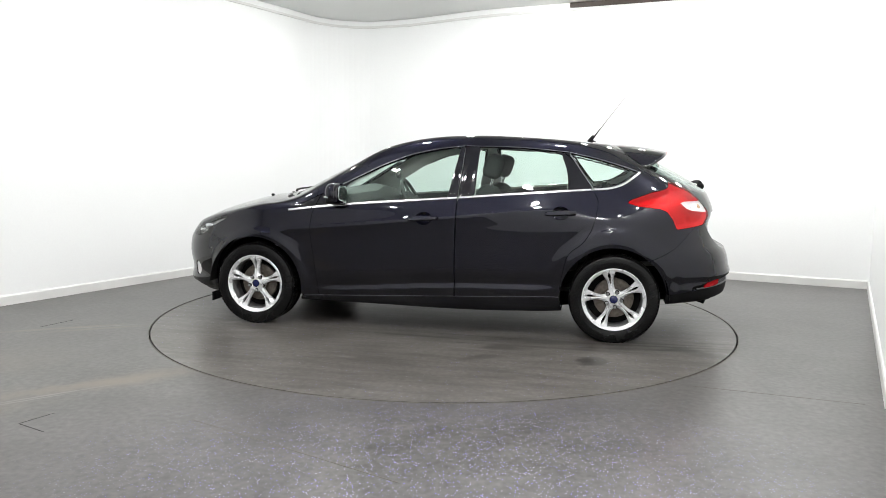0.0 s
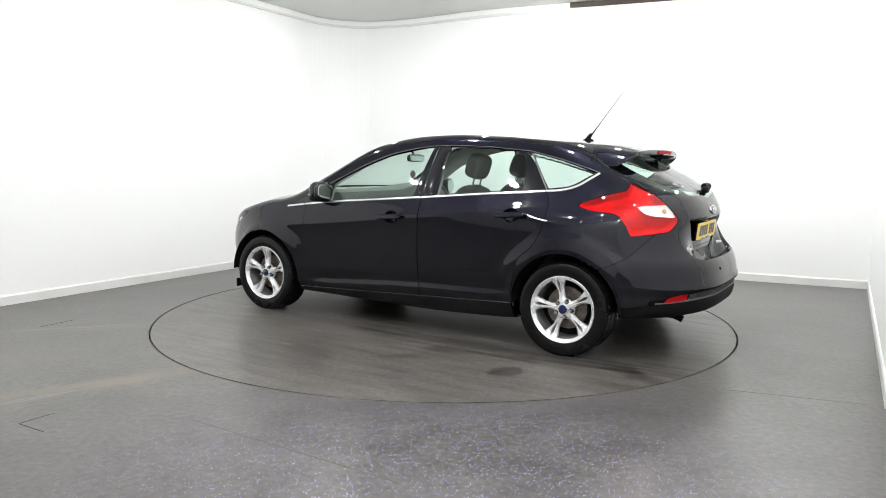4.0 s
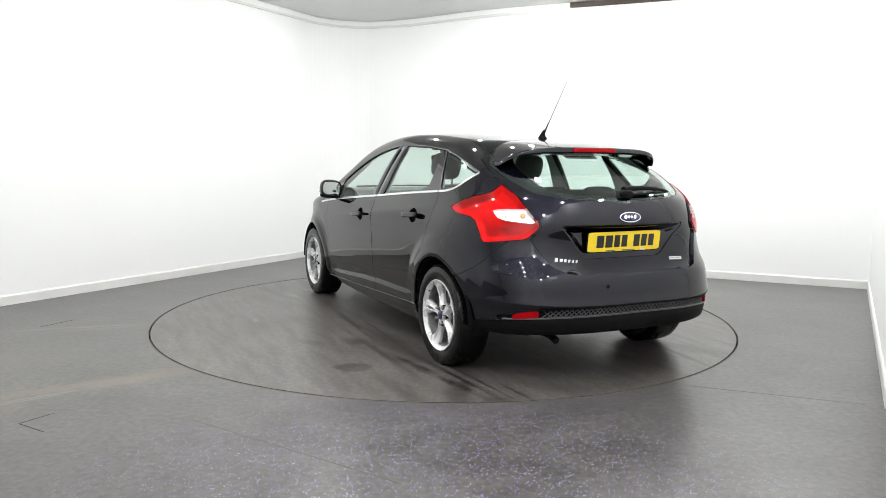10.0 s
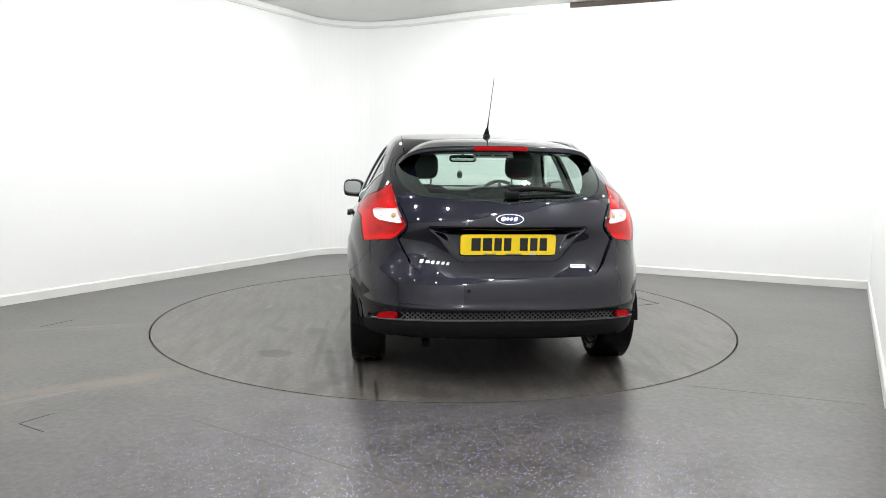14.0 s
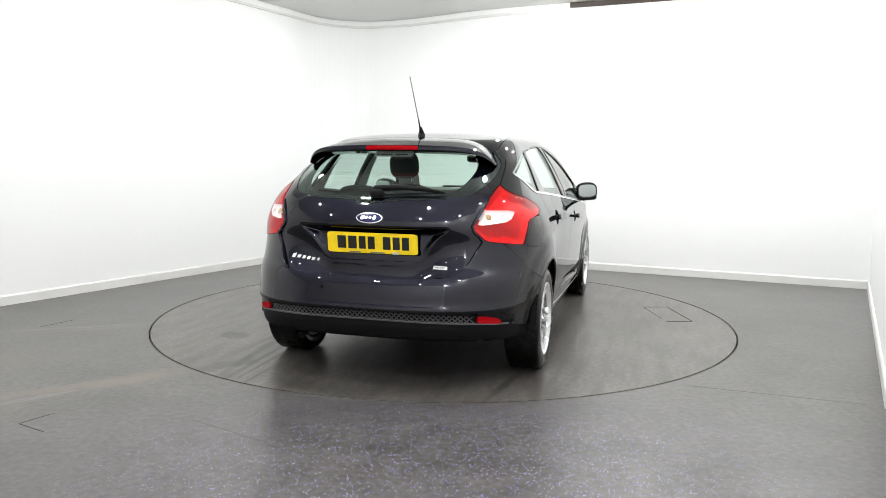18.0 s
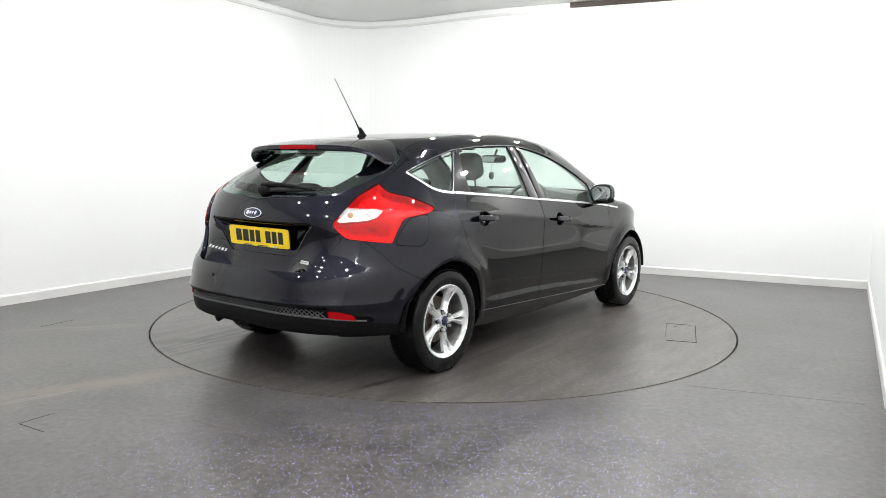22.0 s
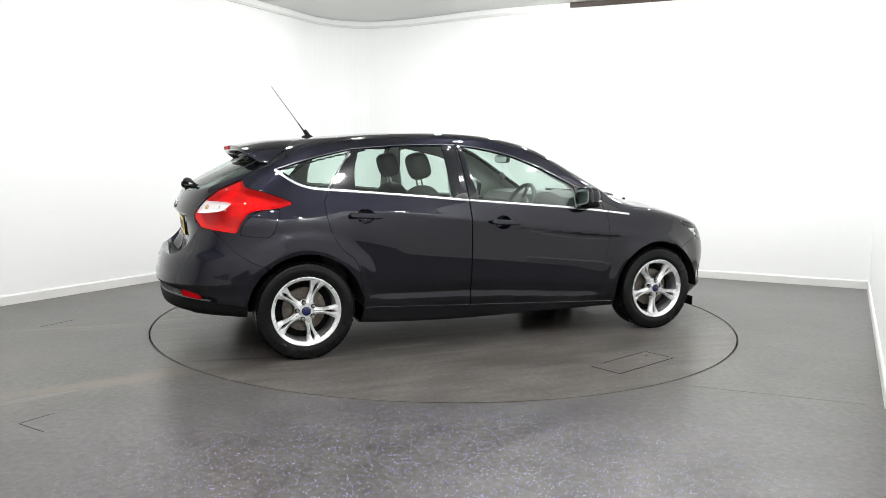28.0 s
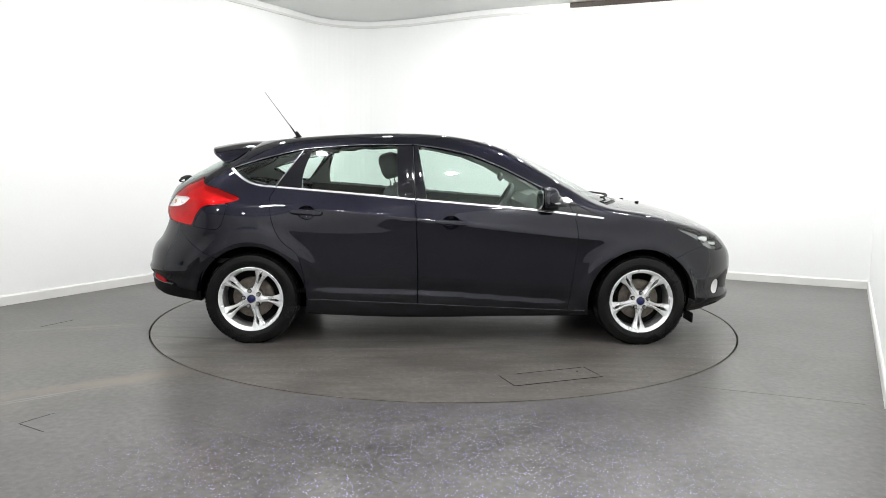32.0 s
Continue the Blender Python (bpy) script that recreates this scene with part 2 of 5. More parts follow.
LAMP = glow("lamp_diffuser", (1.0, 0.997, 0.985), LAMP_POWER)


# ---- mesh helpers ----
def mesh_object(name, verts, faces, mat, parent=None, label="", smooth=True):
    me = bpy.data.meshes.new(name)
    me.from_pydata([tuple(map(float, v)) for v in verts], [], [tuple(map(int, f)) for f in faces])
    me.materials.append(mat)
    if smooth:
        me.shade_smooth()
    ob = new(name, me)
    ob.parent = parent
    return tagged(ob, label)


def part(name, bm, mat, parent=None, label="", smooth=False, crease=35):
    me = bpy.data.meshes.new(name)
    bmesh.ops.recalc_face_normals(bm, faces=bm.faces[:])
    if smooth:
        for f in bm.faces:
            f.smooth = True
        for e in bm.edges:
            if len(e.link_faces) == 2 and e.calc_face_angle(0) > radians(crease):
                e.smooth = False
    bm.to_mesh(me)
    bm.free()
    me.materials.append(mat)
    ob = new(name, me)
    ob.parent = parent
    return tagged(ob, label)


def box(sx, sy, sz, at=(0, 0, 0), bevel=0.0, turn=None, segments=2, bm=None):
    bm = bm or bmesh.new()
    m = Matrix.Translation(at) @ (turn.to_4x4() if turn else Matrix()) @ Matrix.Diagonal((sx, sy, sz, 1))
    g = bmesh.ops.create_cube(bm, size=1, matrix=m)
    if bevel:
        es = list({e for v in g["verts"] for e in v.link_edges})
        bmesh.ops.bevel(bm, geom=es, offset=bevel, segments=segments, profile=0.5, affect="EDGES", clamp_overlap=True)
    return bm


def prism(outline, depth, at=None, bevel=0.0, bm=None):
    """An outline (x, y) drawn out along z by depth, then posed."""
    bm = bm or bmesh.new()
    vs = [bm.verts.new((p[0], p[1], 0)) for p in outline]
    f = bm.faces.new(vs)
    g = bmesh.ops.extrude_face_region(bm, geom=[f])
    up = [v for v in g["geom"] if isinstance(v, bmesh.types.BMVert)]
    bmesh.ops.translate(bm, verts=up, vec=(0, 0, depth))
    if bevel:
        es = [e for e in bm.edges if all(v in up for v in e.verts)]
        bmesh.ops.bevel(bm, geom=es, offset=bevel, segments=2, profile=0.5, affect="EDGES")
    if at is not None:
        bmesh.ops.transform(bm, matrix=at, verts=bm.verts[:])
    return bm


def lathe(profile, steps=48, bm=None, closed=False):
    """A profile of (radius, along) turned about the y axis."""
    bm = bm or bmesh.new()
    rings = []
    for r, a in profile:
        rings.append([bm.verts.new((r * math.cos(2 * math.pi * i / steps), a, r * math.sin(2 * math.pi * i / steps))) for i in range(steps)])
    pairs = list(zip(rings, rings[1:])) + ([(rings[-1], rings[0])] if closed else [])
    for p, q in pairs:
        for i in range(steps):
            j = (i + 1) % steps
            bm.faces.new((p[i], p[j], q[j], q[i]))
    return bm


def tube(points, radius, sides=8, bm=None, taper=1.0):
    bm = bm or bmesh.new()
    pts = [Vector(p) for p in points]
    rings = []
    for i, p in enumerate(pts):
        d = (pts[min(i + 1, len(pts) - 1)] - pts[max(i - 1, 0)]).normalized()
        q = d.to_track_quat("Z", "Y")
        r = radius * (1 + (taper - 1) * i / (len(pts) - 1))
        rings.append([bm.verts.new(p + q @ Vector((r * math.cos(2 * math.pi * k / sides), r * math.sin(2 * math.pi * k / sides), 0))) for k in range(sides)])
    for a, b in zip(rings, rings[1:]):
        for k in range(sides):
            bm.faces.new((a[k], a[(k + 1) % sides], b[(k + 1) % sides], b[k]))
    bm.faces.new(rings[0]), bm.faces.new(rings[-1])
    return bm


def empty(name, at=Matrix(), **tags):
    ob = new(name)
    ob.matrix_world = at
    return tagged(ob, **tags)


# ---- the room ----
DISC_R, CEIL_Z = 2.241, 3.025


def ceil_at(x, y):
    """The stretched ceiling sags a little by the rounded corner."""
    return CEIL_Z - 0.052 * math.exp(-((x + 0.55) / 0.75) ** 2 - ((y - 3.65) / 1.0) ** 2) - 0.015 * math.exp(-((x + 1.4) / 0.5) ** 2 - ((y - 3.7) / 0.6) ** 2)


CORNER, RIGHT, STUB = (-1.45, 3.95), (4.286, 1.42), (2.30, -2.26)


def round_corner(a, c, b, r, n=14):
    """Points of an arc of radius r that joins the lines a-c and c-b."""
    a, c, b = Vector(a), Vector(c), Vector(b)
    u, v = (a - c).normalized(), (b - c).normalized()
    half = u.angle(v) / 2
    cut = r / math.tan(half)
    mid = c + (u + v).normalized() * (r / math.sin(half))
    p, q = c + u * cut - mid, c + v * cut - mid
    w = p.angle_signed(q)
    return [tuple(mid + Matrix.Rotation(-w * i / n, 2) @ p) for i in range(n + 1)]


LEFT_BACK = (-7.33, -6.15)
ROOM = [LEFT_BACK] + round_corner(LEFT_BACK, CORNER, RIGHT, 0.65) + [RIGHT, STUB, (0.20, -6.15)]


def wall_run(name, pts, height, mat, z0=0.0, thick=0.12, label=""):
    """A wall that follows points on its inner face, with its thickness outside."""
    p = [Vector(q) for q in pts]
    outer = []
    for i, q in enumerate(p):
        d = (p[min(i + 1, len(p) - 1)] - p[max(i - 1, 0)]).normalized()
        outer.append(q + Vector((-d.y, d.x)) * thick)
    vs, fs = [], []
    for a, b in zip(p, outer):
        vs += [(a.x, a.y, z0), (a.x, a.y, z0 + height), (b.x, b.y, z0 + height), (b.x, b.y, z0)]
    for i in range(len(p) - 1):
        k = 4 * i
        for a, b in ((0, 1), (1, 2), (2, 3), (3, 0)):
            fs.append((k + a, k + 4 + a, k + 4 + b, k + b))
    fs += [(0, 1, 2, 3), (len(vs) - 4, len(vs) - 1, len(vs) - 2, len(vs) - 3)]
    ob = mesh_object(name, vs, fs, mat, smooth=False)
    return tagged(ob, label, kind="structure")


wall_run("wall_west", ROOM[:9], CEIL_Z + 0.05, WHITE_WALL, label="plain white painted studio wall curving into the corner")
wall_run("wall_north", ROOM[8:17], CEIL_Z + 0.05, WHITE_WALL, label="plain white painted studio wall behind the turntable")
wall_run("wall_east", ROOM[16:18], CEIL_Z + 0.05, WHITE_WALL, label="plain white painted studio side wall")
wall_run("wall_south_east", ROOM[17:19], CEIL_Z + 0.05, WHITE_WALL, label="plain white wall beside the camera")
# out of view; its grey stands in for dimmer light mirrored by the car
wall_run("wall_south", [ROOM[18], ROOM[0]], CEIL_Z + 0.05, GREY_WALL, label="plain light grey wall behind the camera")


def strip_inside(name, pts, height, depth, base, mat, label):
    """A moulding on the inner face of a run of wall."""
    p = [Vector(q) for q in pts]
    vs, fs = [], []
    for i, q in enumerate(p):
        d = (p[min(i + 1, len(p) - 1)] - p[max(i - 1, 0)]).normalized()
        n = Vector((d.y, -d.x))
        a, b, c = q - n * 0.004, q + n * depth, q + n * depth * 0.55
        z0 = base(q.x, q.y) if callable(base) else base
        vs += [(a.x, a.y, z0), (b.x, b.y, z0), (b.x, b.y, z0 + height * 0.86), (c.x, c.y, z0 + height), (a.x, a.y, z0 + height)]
    for i in range(len(p) - 1):
        k = 5 * i
        for a in range(5):
            b = (a + 1) % 5
            fs.append((k + a, k + b, k + 5 + b, k + 5 + a))
    n = len(vs)
    fs += [(0, 4, 3, 2, 1), (n - 5, n - 4, n - 3, n - 2, n - 1)]
    return tagged(mesh_object(name, vs, fs, mat, smooth=False), label, kind="structure")


strip_inside("baseboard_west", ROOM[:9], 0.085, 0.016, 0.0, WHITE_TRIM, "white painted skirting board along the wall")
strip_inside("baseboard_north", ROOM[8:17], 0.085, 0.016, 0.0, WHITE_TRIM, "white painted skirting board along the wall")
strip_inside("baseboard_east", ROOM[16:18], 0.085, 0.016, 0.0, WHITE_TRIM, "white painted skirting board along the wall")
CORNER_V, RIGHT_V = Vector(CORNER), Vector(RIGHT)
GAP_FROM = CORNER_V + (RIGHT_V - CORNER_V) * 0.497
GAP_TO = CORNER_V + (RIGHT_V - CORNER_V) * 0.72
strip_inside("ceiling_gap", [tuple(GAP_FROM), tuple(GAP_TO)], 0.055, 0.03, CEIL_Z - 0.056, DARK_GAP, "dark brown gap between wall and ceiling sheet")
TRIM_RUN = [tuple(Vector(a).lerp(Vector(b), k / 12)) for a, b in zip(ROOM[:16], ROOM[1:17]) for k in range(12)] + [ROOM[16]]
strip_inside("ceiling_trim", TRIM_RUN, 0.030, 0.022, lambda x, y: ceil_at(x, y) - 0.088, WHITE_TRIM, "white bead under the ceiling edge")


FLOOR_LINES = [((-1.20, -2.53), (-0.17, -3.20), 0.006, SEAM_PALE), ((1.40, -1.90), (2.22, -2.19), 0.005, SEAM_PALE), ((-2.96, -0.64), (-2.84, -0.40), 0.007, SEAM_DARK),
               ((-1.99, -2.61), (-1.82, -2.71), 0.005, SEAM_DARK), ((-1.99, -2.61), (-1.90, -2.46), 0.004, SEAM_DARK)]


def floor_sheet():
    n = 160
    ring = [(DISC_R + 0.006, 2 * math.pi * i / n) for i in range(n)]
    vs = [(r * math.cos(a), r * math.sin(a), 0) for r, a in ring]
    vs += [(11 * math.cos(a), 11 * math.sin(a) - 1.5, 0) for r, a in ring]
    vs += [(r * math.cos(a), r * math.sin(a), -0.04) for r, a in ring]
    fs = []
    for i in range(n):
        j = (i + 1) % n
        fs += [(i, j, n + j, n + i), (i, 2 * n + i, 2 * n + j, j)]
    tagged(mesh_object("floor", vs, fs, FLOOR, smooth=False), "dark grey speckled vinyl floor with a worn sheen", kind="structure")
    for a, c, w, mat in FLOOR_LINES:
        p, q = Vector(a), Vector(c)
        m = Matrix.Translation((*((p + q) / 2), 0.0004)) @ Matrix.Rotation(math.atan2(q.y - p.y, q.x - p.x), 4, "Z")
        line = box((q - p).length, w, 0.0012)
        bmesh.ops.transform(line, matrix=m, verts=line.verts[:])
        tagged(part("floor_joint", line, mat), "thin welded joint in the vinyl floor", kind="structure")
    strip = bmesh.new()
    loops = [[strip.verts.new((r * math.cos(a), r * math.sin(a), z)) for _, a in ring] for r, z in ((DISC_R + 0.0062, -0.004), (DISC_R + 0.0062, 0.0010), (DISC_R + 0.0125, 0.0010), (DISC_R + 0.0130, -0.001))]
    for p, q in zip(loops, loops[1:]):
        for i in range(n):
            strip.faces.new((p[i], p[(i + 1) % n], q[(i + 1) % n], q[i]))
    tagged(part("turntable_rim", strip, SEAM_PALE), "thin worn metal edging round the turntable", kind="structure")
    pit = bmesh.new()
    bmesh.ops.create_circle(pit, cap_ends=True, segments=96, radius=DISC_R + 0.05, matrix=Matrix.Translation((0, 0, -0.041)))
    tagged(part("turntable_pit", pit, DULL_BLACK), "black pit under the turning floor plate", kind="structure")


floor_sheet()


def ceiling_sheet():
    mid = Vector((-1.5, -1.5))
    edge = []
    for a, b in zip(ROOM, ROOM[1:] + ROOM[:1]):
        p, q = Vector(a), Vector(b)
        n = max(1, int((q - p).length / 0.16))
        edge += [p.lerp(q, i / n) for i in range(n)]
    rings, m = 26, len(edge)
    vs, fs = [], []
    for up in (0.0, 0.05):
        for k in range(rings + 1):
            for p in edge:
                q = mid.lerp(p, 0.002 + 0.998 * (k / rings) ** 0.6)
                vs.append((q.x, q.y, ceil_at(q.x, q.y) + up))
    top = (rings + 1) * m
    for k in range(rings):
        for i in range(m):
            j = (i + 1) % m
            a, b, c, d = k * m + i, k * m + j, (k + 1) * m + j, (k + 1) * m + i
            fs += [(a, b, c, d), (top + a, top + d, top + c, top + b)]
    fs += [tuple(range(m)), tuple(range(top, top + m))[::-1]]
    fs += [(rings * m + i, rings * m + (i + 1) % m, top + rings * m + (i + 1) % m, top + rings * m + i) for i in range(m)]
    tagged(mesh_object("ceiling", vs, fs, CEILING), "pale grey stretched ceiling", kind="structure")


ceiling_sheet()


def ceiling_lamps():
    lamp = empty("ceiling_light", label="round white recessed ceiling downlight, switched on", category="ceiling light", group="ceiling lights")
    ring = lathe([(0.076, 0.0), (0.079, 0.008), (0.065, 0.010), (0.054, 0.004)], 24)
    bmesh.ops.rotate(ring, verts=ring.verts[:], cent=(0, 0, 0), matrix=Matrix.Rotation(radians(-90), 3, "X"))
    part("frame", ring, WHITE_TRIM, lamp, smooth=True)
    d = lathe([(0.055, 0.004), (0.050, 0.018), (0.030, 0.028), (0.0, 0.032)], 12)
    bmesh.ops.rotate(d, verts=d.verts[:], cent=(0, 0, 0), matrix=Matrix.Rotation(radians(-90), 3, "X"))
    part("diffuser", d, LAMP, lamp, "glowing white diffuser")
    u = (Vector(RIGHT) - Vector(CORNER)).normalized()
    v = Vector((u.y, -u.x))
    # the last three are added out of view to brighten the north wall
    spots = [(LAMP_U0 + LAMP_DU * i, LAMP_V0 + LAMP_DV * j) for i in range(LAMP_NX) for j in range(LAMP_NY)] + [(2.9 + 1.4 * i, 0.75) for i in range(3)]
    for k, (a, c) in enumerate(spots):
        p = Vector(CORNER) + u * a + v * c
        m = pose(p.x, p.y, ceil_at(p.x, p.y) - 0.001)
        if k:
            copy_thing(lamp, m)
        else:
            lamp.matrix_world = m


LAMP_NX, LAMP_NY, LAMP_U0, LAMP_DU, LAMP_V0, LAMP_DV = 4, 5, 1.0, 1.5, 1.75, 1.65
ceiling_lamps()


def curve(*knots):
    """A smooth curve through (position, value) knots; flat beyond its ends."""
    px = np.array([k[0] for k in knots], float)
    pv = np.array([k[1] for k in knots], float)
    d = np.diff(pv) / np.diff(px)
    h = np.diff(px)
    m = np.empty_like(pv)
    m[0], m[-1] = d[0], d[-1]
    m[1:-1] = (h[:-1] * d[1:] + h[1:] * d[:-1]) / (h[:-1] + h[1:])

    def at(x):
        x = np.clip(np.asarray(x, float), px[0], px[-1])
        i = np.clip(np.searchsorted(px, x) - 1, 0, len(h) - 1)
        s = (x - px[i]) / h[i]
        return ((1 + 2 * s) * (1 - s) ** 2 * pv[i] + s * (1 - s) ** 2 * h[i] * m[i]
                + s * s * (3 - 2 * s) * pv[i + 1] + s * s * (s - 1) * h[i] * m[i + 1])
    return at


def smax(a, b, k):
    h = np.clip(0.5 + 0.5 * (a - b) / k, 0, 1)
    return b + (a - b) * h + k * h * (1 - h)


def step(a, b, x):
    s = np.clip((x - a) / (b - a), 0, 1)
    return s * s * (3 - 2 * s)


def smooth_outline(points, n=8):
    """A closed rounded outline through the points (Catmull-Rom)."""
    p = np.array(points, float)
    out = []
    for i in range(len(p)):
        a, b, c, d = p[i - 1], p[i], p[(i + 1) % len(p)], p[(i + 2) % len(p)]
        for s in np.arange(n) / n:
            out.append(0.5 * (2 * b + (c - a) * s + (2 * a - 5 * b + 4 * c - d) * s * s + (3 * b - a - 3 * c + d) * s ** 3))
    return np.array(out)


def inside(u, v, outline):
    """Signed distance to a closed outline, positive within."""
    u, v = np.asarray(u, float), np.asarray(v, float)
    best = np.full(u.shape, 1e9)
    odd = np.zeros(u.shape, bool)
    q = np.roll(outline, -1, 0)
    for (ax, ay), (bx, by) in zip(outline, q):
        dx, dy = bx - ax, by - ay
        s = np.clip(((u - ax) * dx + (v - ay) * dy) / (dx * dx + dy * dy + 1e-12), 0, 1)
        best = np.minimum(best, (u - ax - s * dx) ** 2 + (v - ay - s * dy) ** 2)
        if ay != by:
            odd ^= ((ay > v) != (by > v)) & (u < dx * (v - ay) / dy + ax)
    return np.where(odd, 1, -1) * np.sqrt(best)


# the car's form: x forward from the middle of the wheelbase, y to its left, z up
AXLE, TYRE_R, ARCH_R = 1.324, 0.306, 0.362
top_line = curve((-2.4, 1.10), (-1.80, 1.275), (-1.5, 1.345), (-1.36, 1.373), (-1.07, 1.408), (-0.64, 1.440), (-0.21, 1.447), (0.0, 1.435),
                 (0.2, 1.405), (0.40, 1.358), (0.69, 1.238), (0.96, 1.102), (1.16, 1.005), (1.28, 0.972), (1.45, 0.948),
                 (1.66, 0.895), (1.88, 0.820), (2.04, 0.735), (2.14, 0.640), (2.2, 0.55))
rear_line = curve((0.0, -1.95), (0.27, -2.09), (0.31, -2.135), (0.37, -2.158), (0.44, -2.160), (0.475, -2.180), (0.505, -2.170), (0.56, -2.160), (0.61, -2.146), (0.645, -2.128), (0.68, -2.100), (0.72, -2.080),
                  (0.80, -2.060), (0.88, -2.058), (0.94, -2.046), (1.0, -2.020), (1.05, -1.978), (1.10, -1.905), (1.20, -1.730), (1.30, -1.535), (1.36, -1.42), (1.6, -1.0))
rear_round = curve((0.2, 0.80), (0.45, 0.83), (0.7, 0.78), (0.9, 0.72), (1.05, 0.60), (1.2, 0.50), (1.4, 0.45))
rear_power = curve((0.2, 3.2), (0.45, 3.1), (0.7, 2.9), (0.9, 2.7), (1.1, 2.7), (1.4, 2.8))
nose_line = curve((0.0, 2.05), (0.2, 2.12), (0.26, 2.18), (0.35, 2.165), (0.5, 2.185), (0.6, 2.17), (0.7, 2.12), (1.0, 2.1))
half_width = curve((0.1, 0.76), (0.2, 0.81), (0.27, 0.832), (0.35, 0.8465), (0.5, 0.8595), (0.65, 0.868), (0.78, 0.872), (0.86, 0.868), (0.93, 0.853),
                   (1.0, 0.825), (1.1, 0.779), (1.2, 0.728), (1.3, 0.668), (1.4, 0.60), (1.6, 0.46))
belt_line = curve((-1.6, 1.12), (-1.18, 1.055), (-0.8, 1.028), (-0.22, 0.982), (0.62, 0.918), (1.06, 0.872), (1.4, 0.84))
crease_line = curve((-1.5, 0.955), (-1.2, 0.945), (-0.77, 0.915), (-0.22, 0.858), (0.45, 0.785), (0.98, 0.736), (1.6, 0.70))
low_crease = curve((-1.0, 0.36), (-0.65, 0.352), (-0.05, 0.335), (0.66, 0.287), (1.0, 0.27))
recess_outline = np.array([(-0.3, 0.735), (0.27, 0.735), (0.31, 0.75), (0.44, 0.885), (0.43, 0.90), (-0.3, 0.90)])


def gate_sink(z, y):
    """How far the tailgate lies inside the bumper's and wings' surface; less towards its slanted sides."""
    edge = 0.478 + 0.73 * np.clip(z - 0.655, 0, 0.167)
    return 0.010 + 0.125 * np.clip((0.905 - z) / 0.265, 0, 1) ** 1.15 * (0.12 + 0.88 * step(-0.02, 0.27, edge - y))


def side_width(x, z):
    w = half_width(z)
    ahead, back = np.clip(x - 0.2, 0, None), np.clip(-0.1 - x, 0, None)
    high = step(0.85, 1.3, z)
    w = w * (1 - (0.012 + 0.03 * high) * ahead ** 2 - (0.010 + 0.030 * high) * back ** 2)
    r = np.hypot(np.abs(x) - AXLE, z - 0.30)
    flare = np.where(x < 0, 0.012 * step(0.45, 0.385, r) + 0.017 * step(0.525, 0.440, r) * step(0.40, 0.62, z),
                     0.016 * step(0.45, 0.385, r) + 0.009 * step(0.51, 0.42, r) * step(0.42, 0.62, z)) * step(0.24, 0.34, z + 0.05)
    hip = 0.014 * np.exp(-((x + 1.32) / 0.32) ** 2 - ((z - 0.80) / 0.12) ** 2)
    h = z - crease_line(x)
    on = step(1.35, 0.95, x) * step(-1.25, -0.85, x)
    s = np.sqrt(h * h + 0.005 ** 2)
    ridge = 0.0135 * on * np.where(h > 0, np.exp(-s / 0.030), np.exp(-s / 0.050))
    g = z - low_crease(x)
    doors = step(-1.0, -0.75, x) * step(0.95, 0.7, x)
    scoop = -0.016 * doors * np.where(g > 0, np.exp(-((g - 0.025) / 0.05) ** 2) * step(0, 0.028, g), 0)
    return w + flare + hip + ridge + scoop


def form(x, y, z):
    """Negative inside the car's outer skin."""
    y = np.abs(y)
    w = side_width(x, z)
    tail, rnd, p = rear_line(z), rear_round(z), rear_power(z)
    ub = np.clip(tail + rnd - x, 0, None) / rnd
    uf = np.clip(x - 1.05, 0, None) / (nose_line(z) - 1.05)
    pf = 2.5
    back = w * ((ub ** p + (y / w) ** p) ** (1 / p) - 1)
    front = w * ((uf ** pf + (y / w) ** pf) ** (1 / pf) - 1)
    side = np.where(x < 0.3, back, front)
    shift = 0.24 * step(0.1, 0.7, x)
    xs = x + shift * y * y
    slope = (top_line(xs + 0.01) - top_line(xs - 0.01)) / 0.02
    over = (z - top_line(xs) + 0.065 * y * y) / np.sqrt(1 + slope ** 2)
    k = 0.035 + 0.025 * step(1.0, 1.3, z)
    low = curve((-2.2, 0.30), (-1.7, 0.275), (-1.0, 0.20), (0.9, 0.19), (1.7, 0.20), (2.2, 0.22))(x) - z
    return smax(smax(side, over, k), low, 0.02)


def skin(step_x=0.0105, cap=130, rings=190):
    """The left half of the skin as a grid of points, met from the car's middle axis outwards."""
    end = 1.34
    nx = int(2 * end / step_x)
    rows = [(-end, a) for a in np.linspace(-90, 0, cap, endpoint=False)] + [(x, 0.0) for x in np.linspace(-end, end, nx)] + [(end, a) for a in np.linspace(0, 90, cap + 1)[1:]]
    ph = np.radians(np.linspace(-90, 90, rings))
    ox = np.array([r[0] for r in rows])[:, None] + 0 * ph
    al = np.radians(np.array([r[1] for r in rows]))[:, None]
    dx, dy, dz = np.sin(al) + 0 * ph, np.cos(al) * np.cos(ph), np.cos(al) * np.sin(ph)
    zc = 0.70
    lo, hi = np.full(ox.shape, 0.2), np.full(ox.shape, 1.3)
    for _ in range(36):
        mid = (lo + hi) / 2
        out = form(ox + mid * dx, mid * dy, zc + mid * dz) > 0
        hi, lo = np.where(out, mid, hi), np.where(out, lo, mid)
    return np.stack([ox + lo * dx, lo * dy, zc + lo * dz], -1)


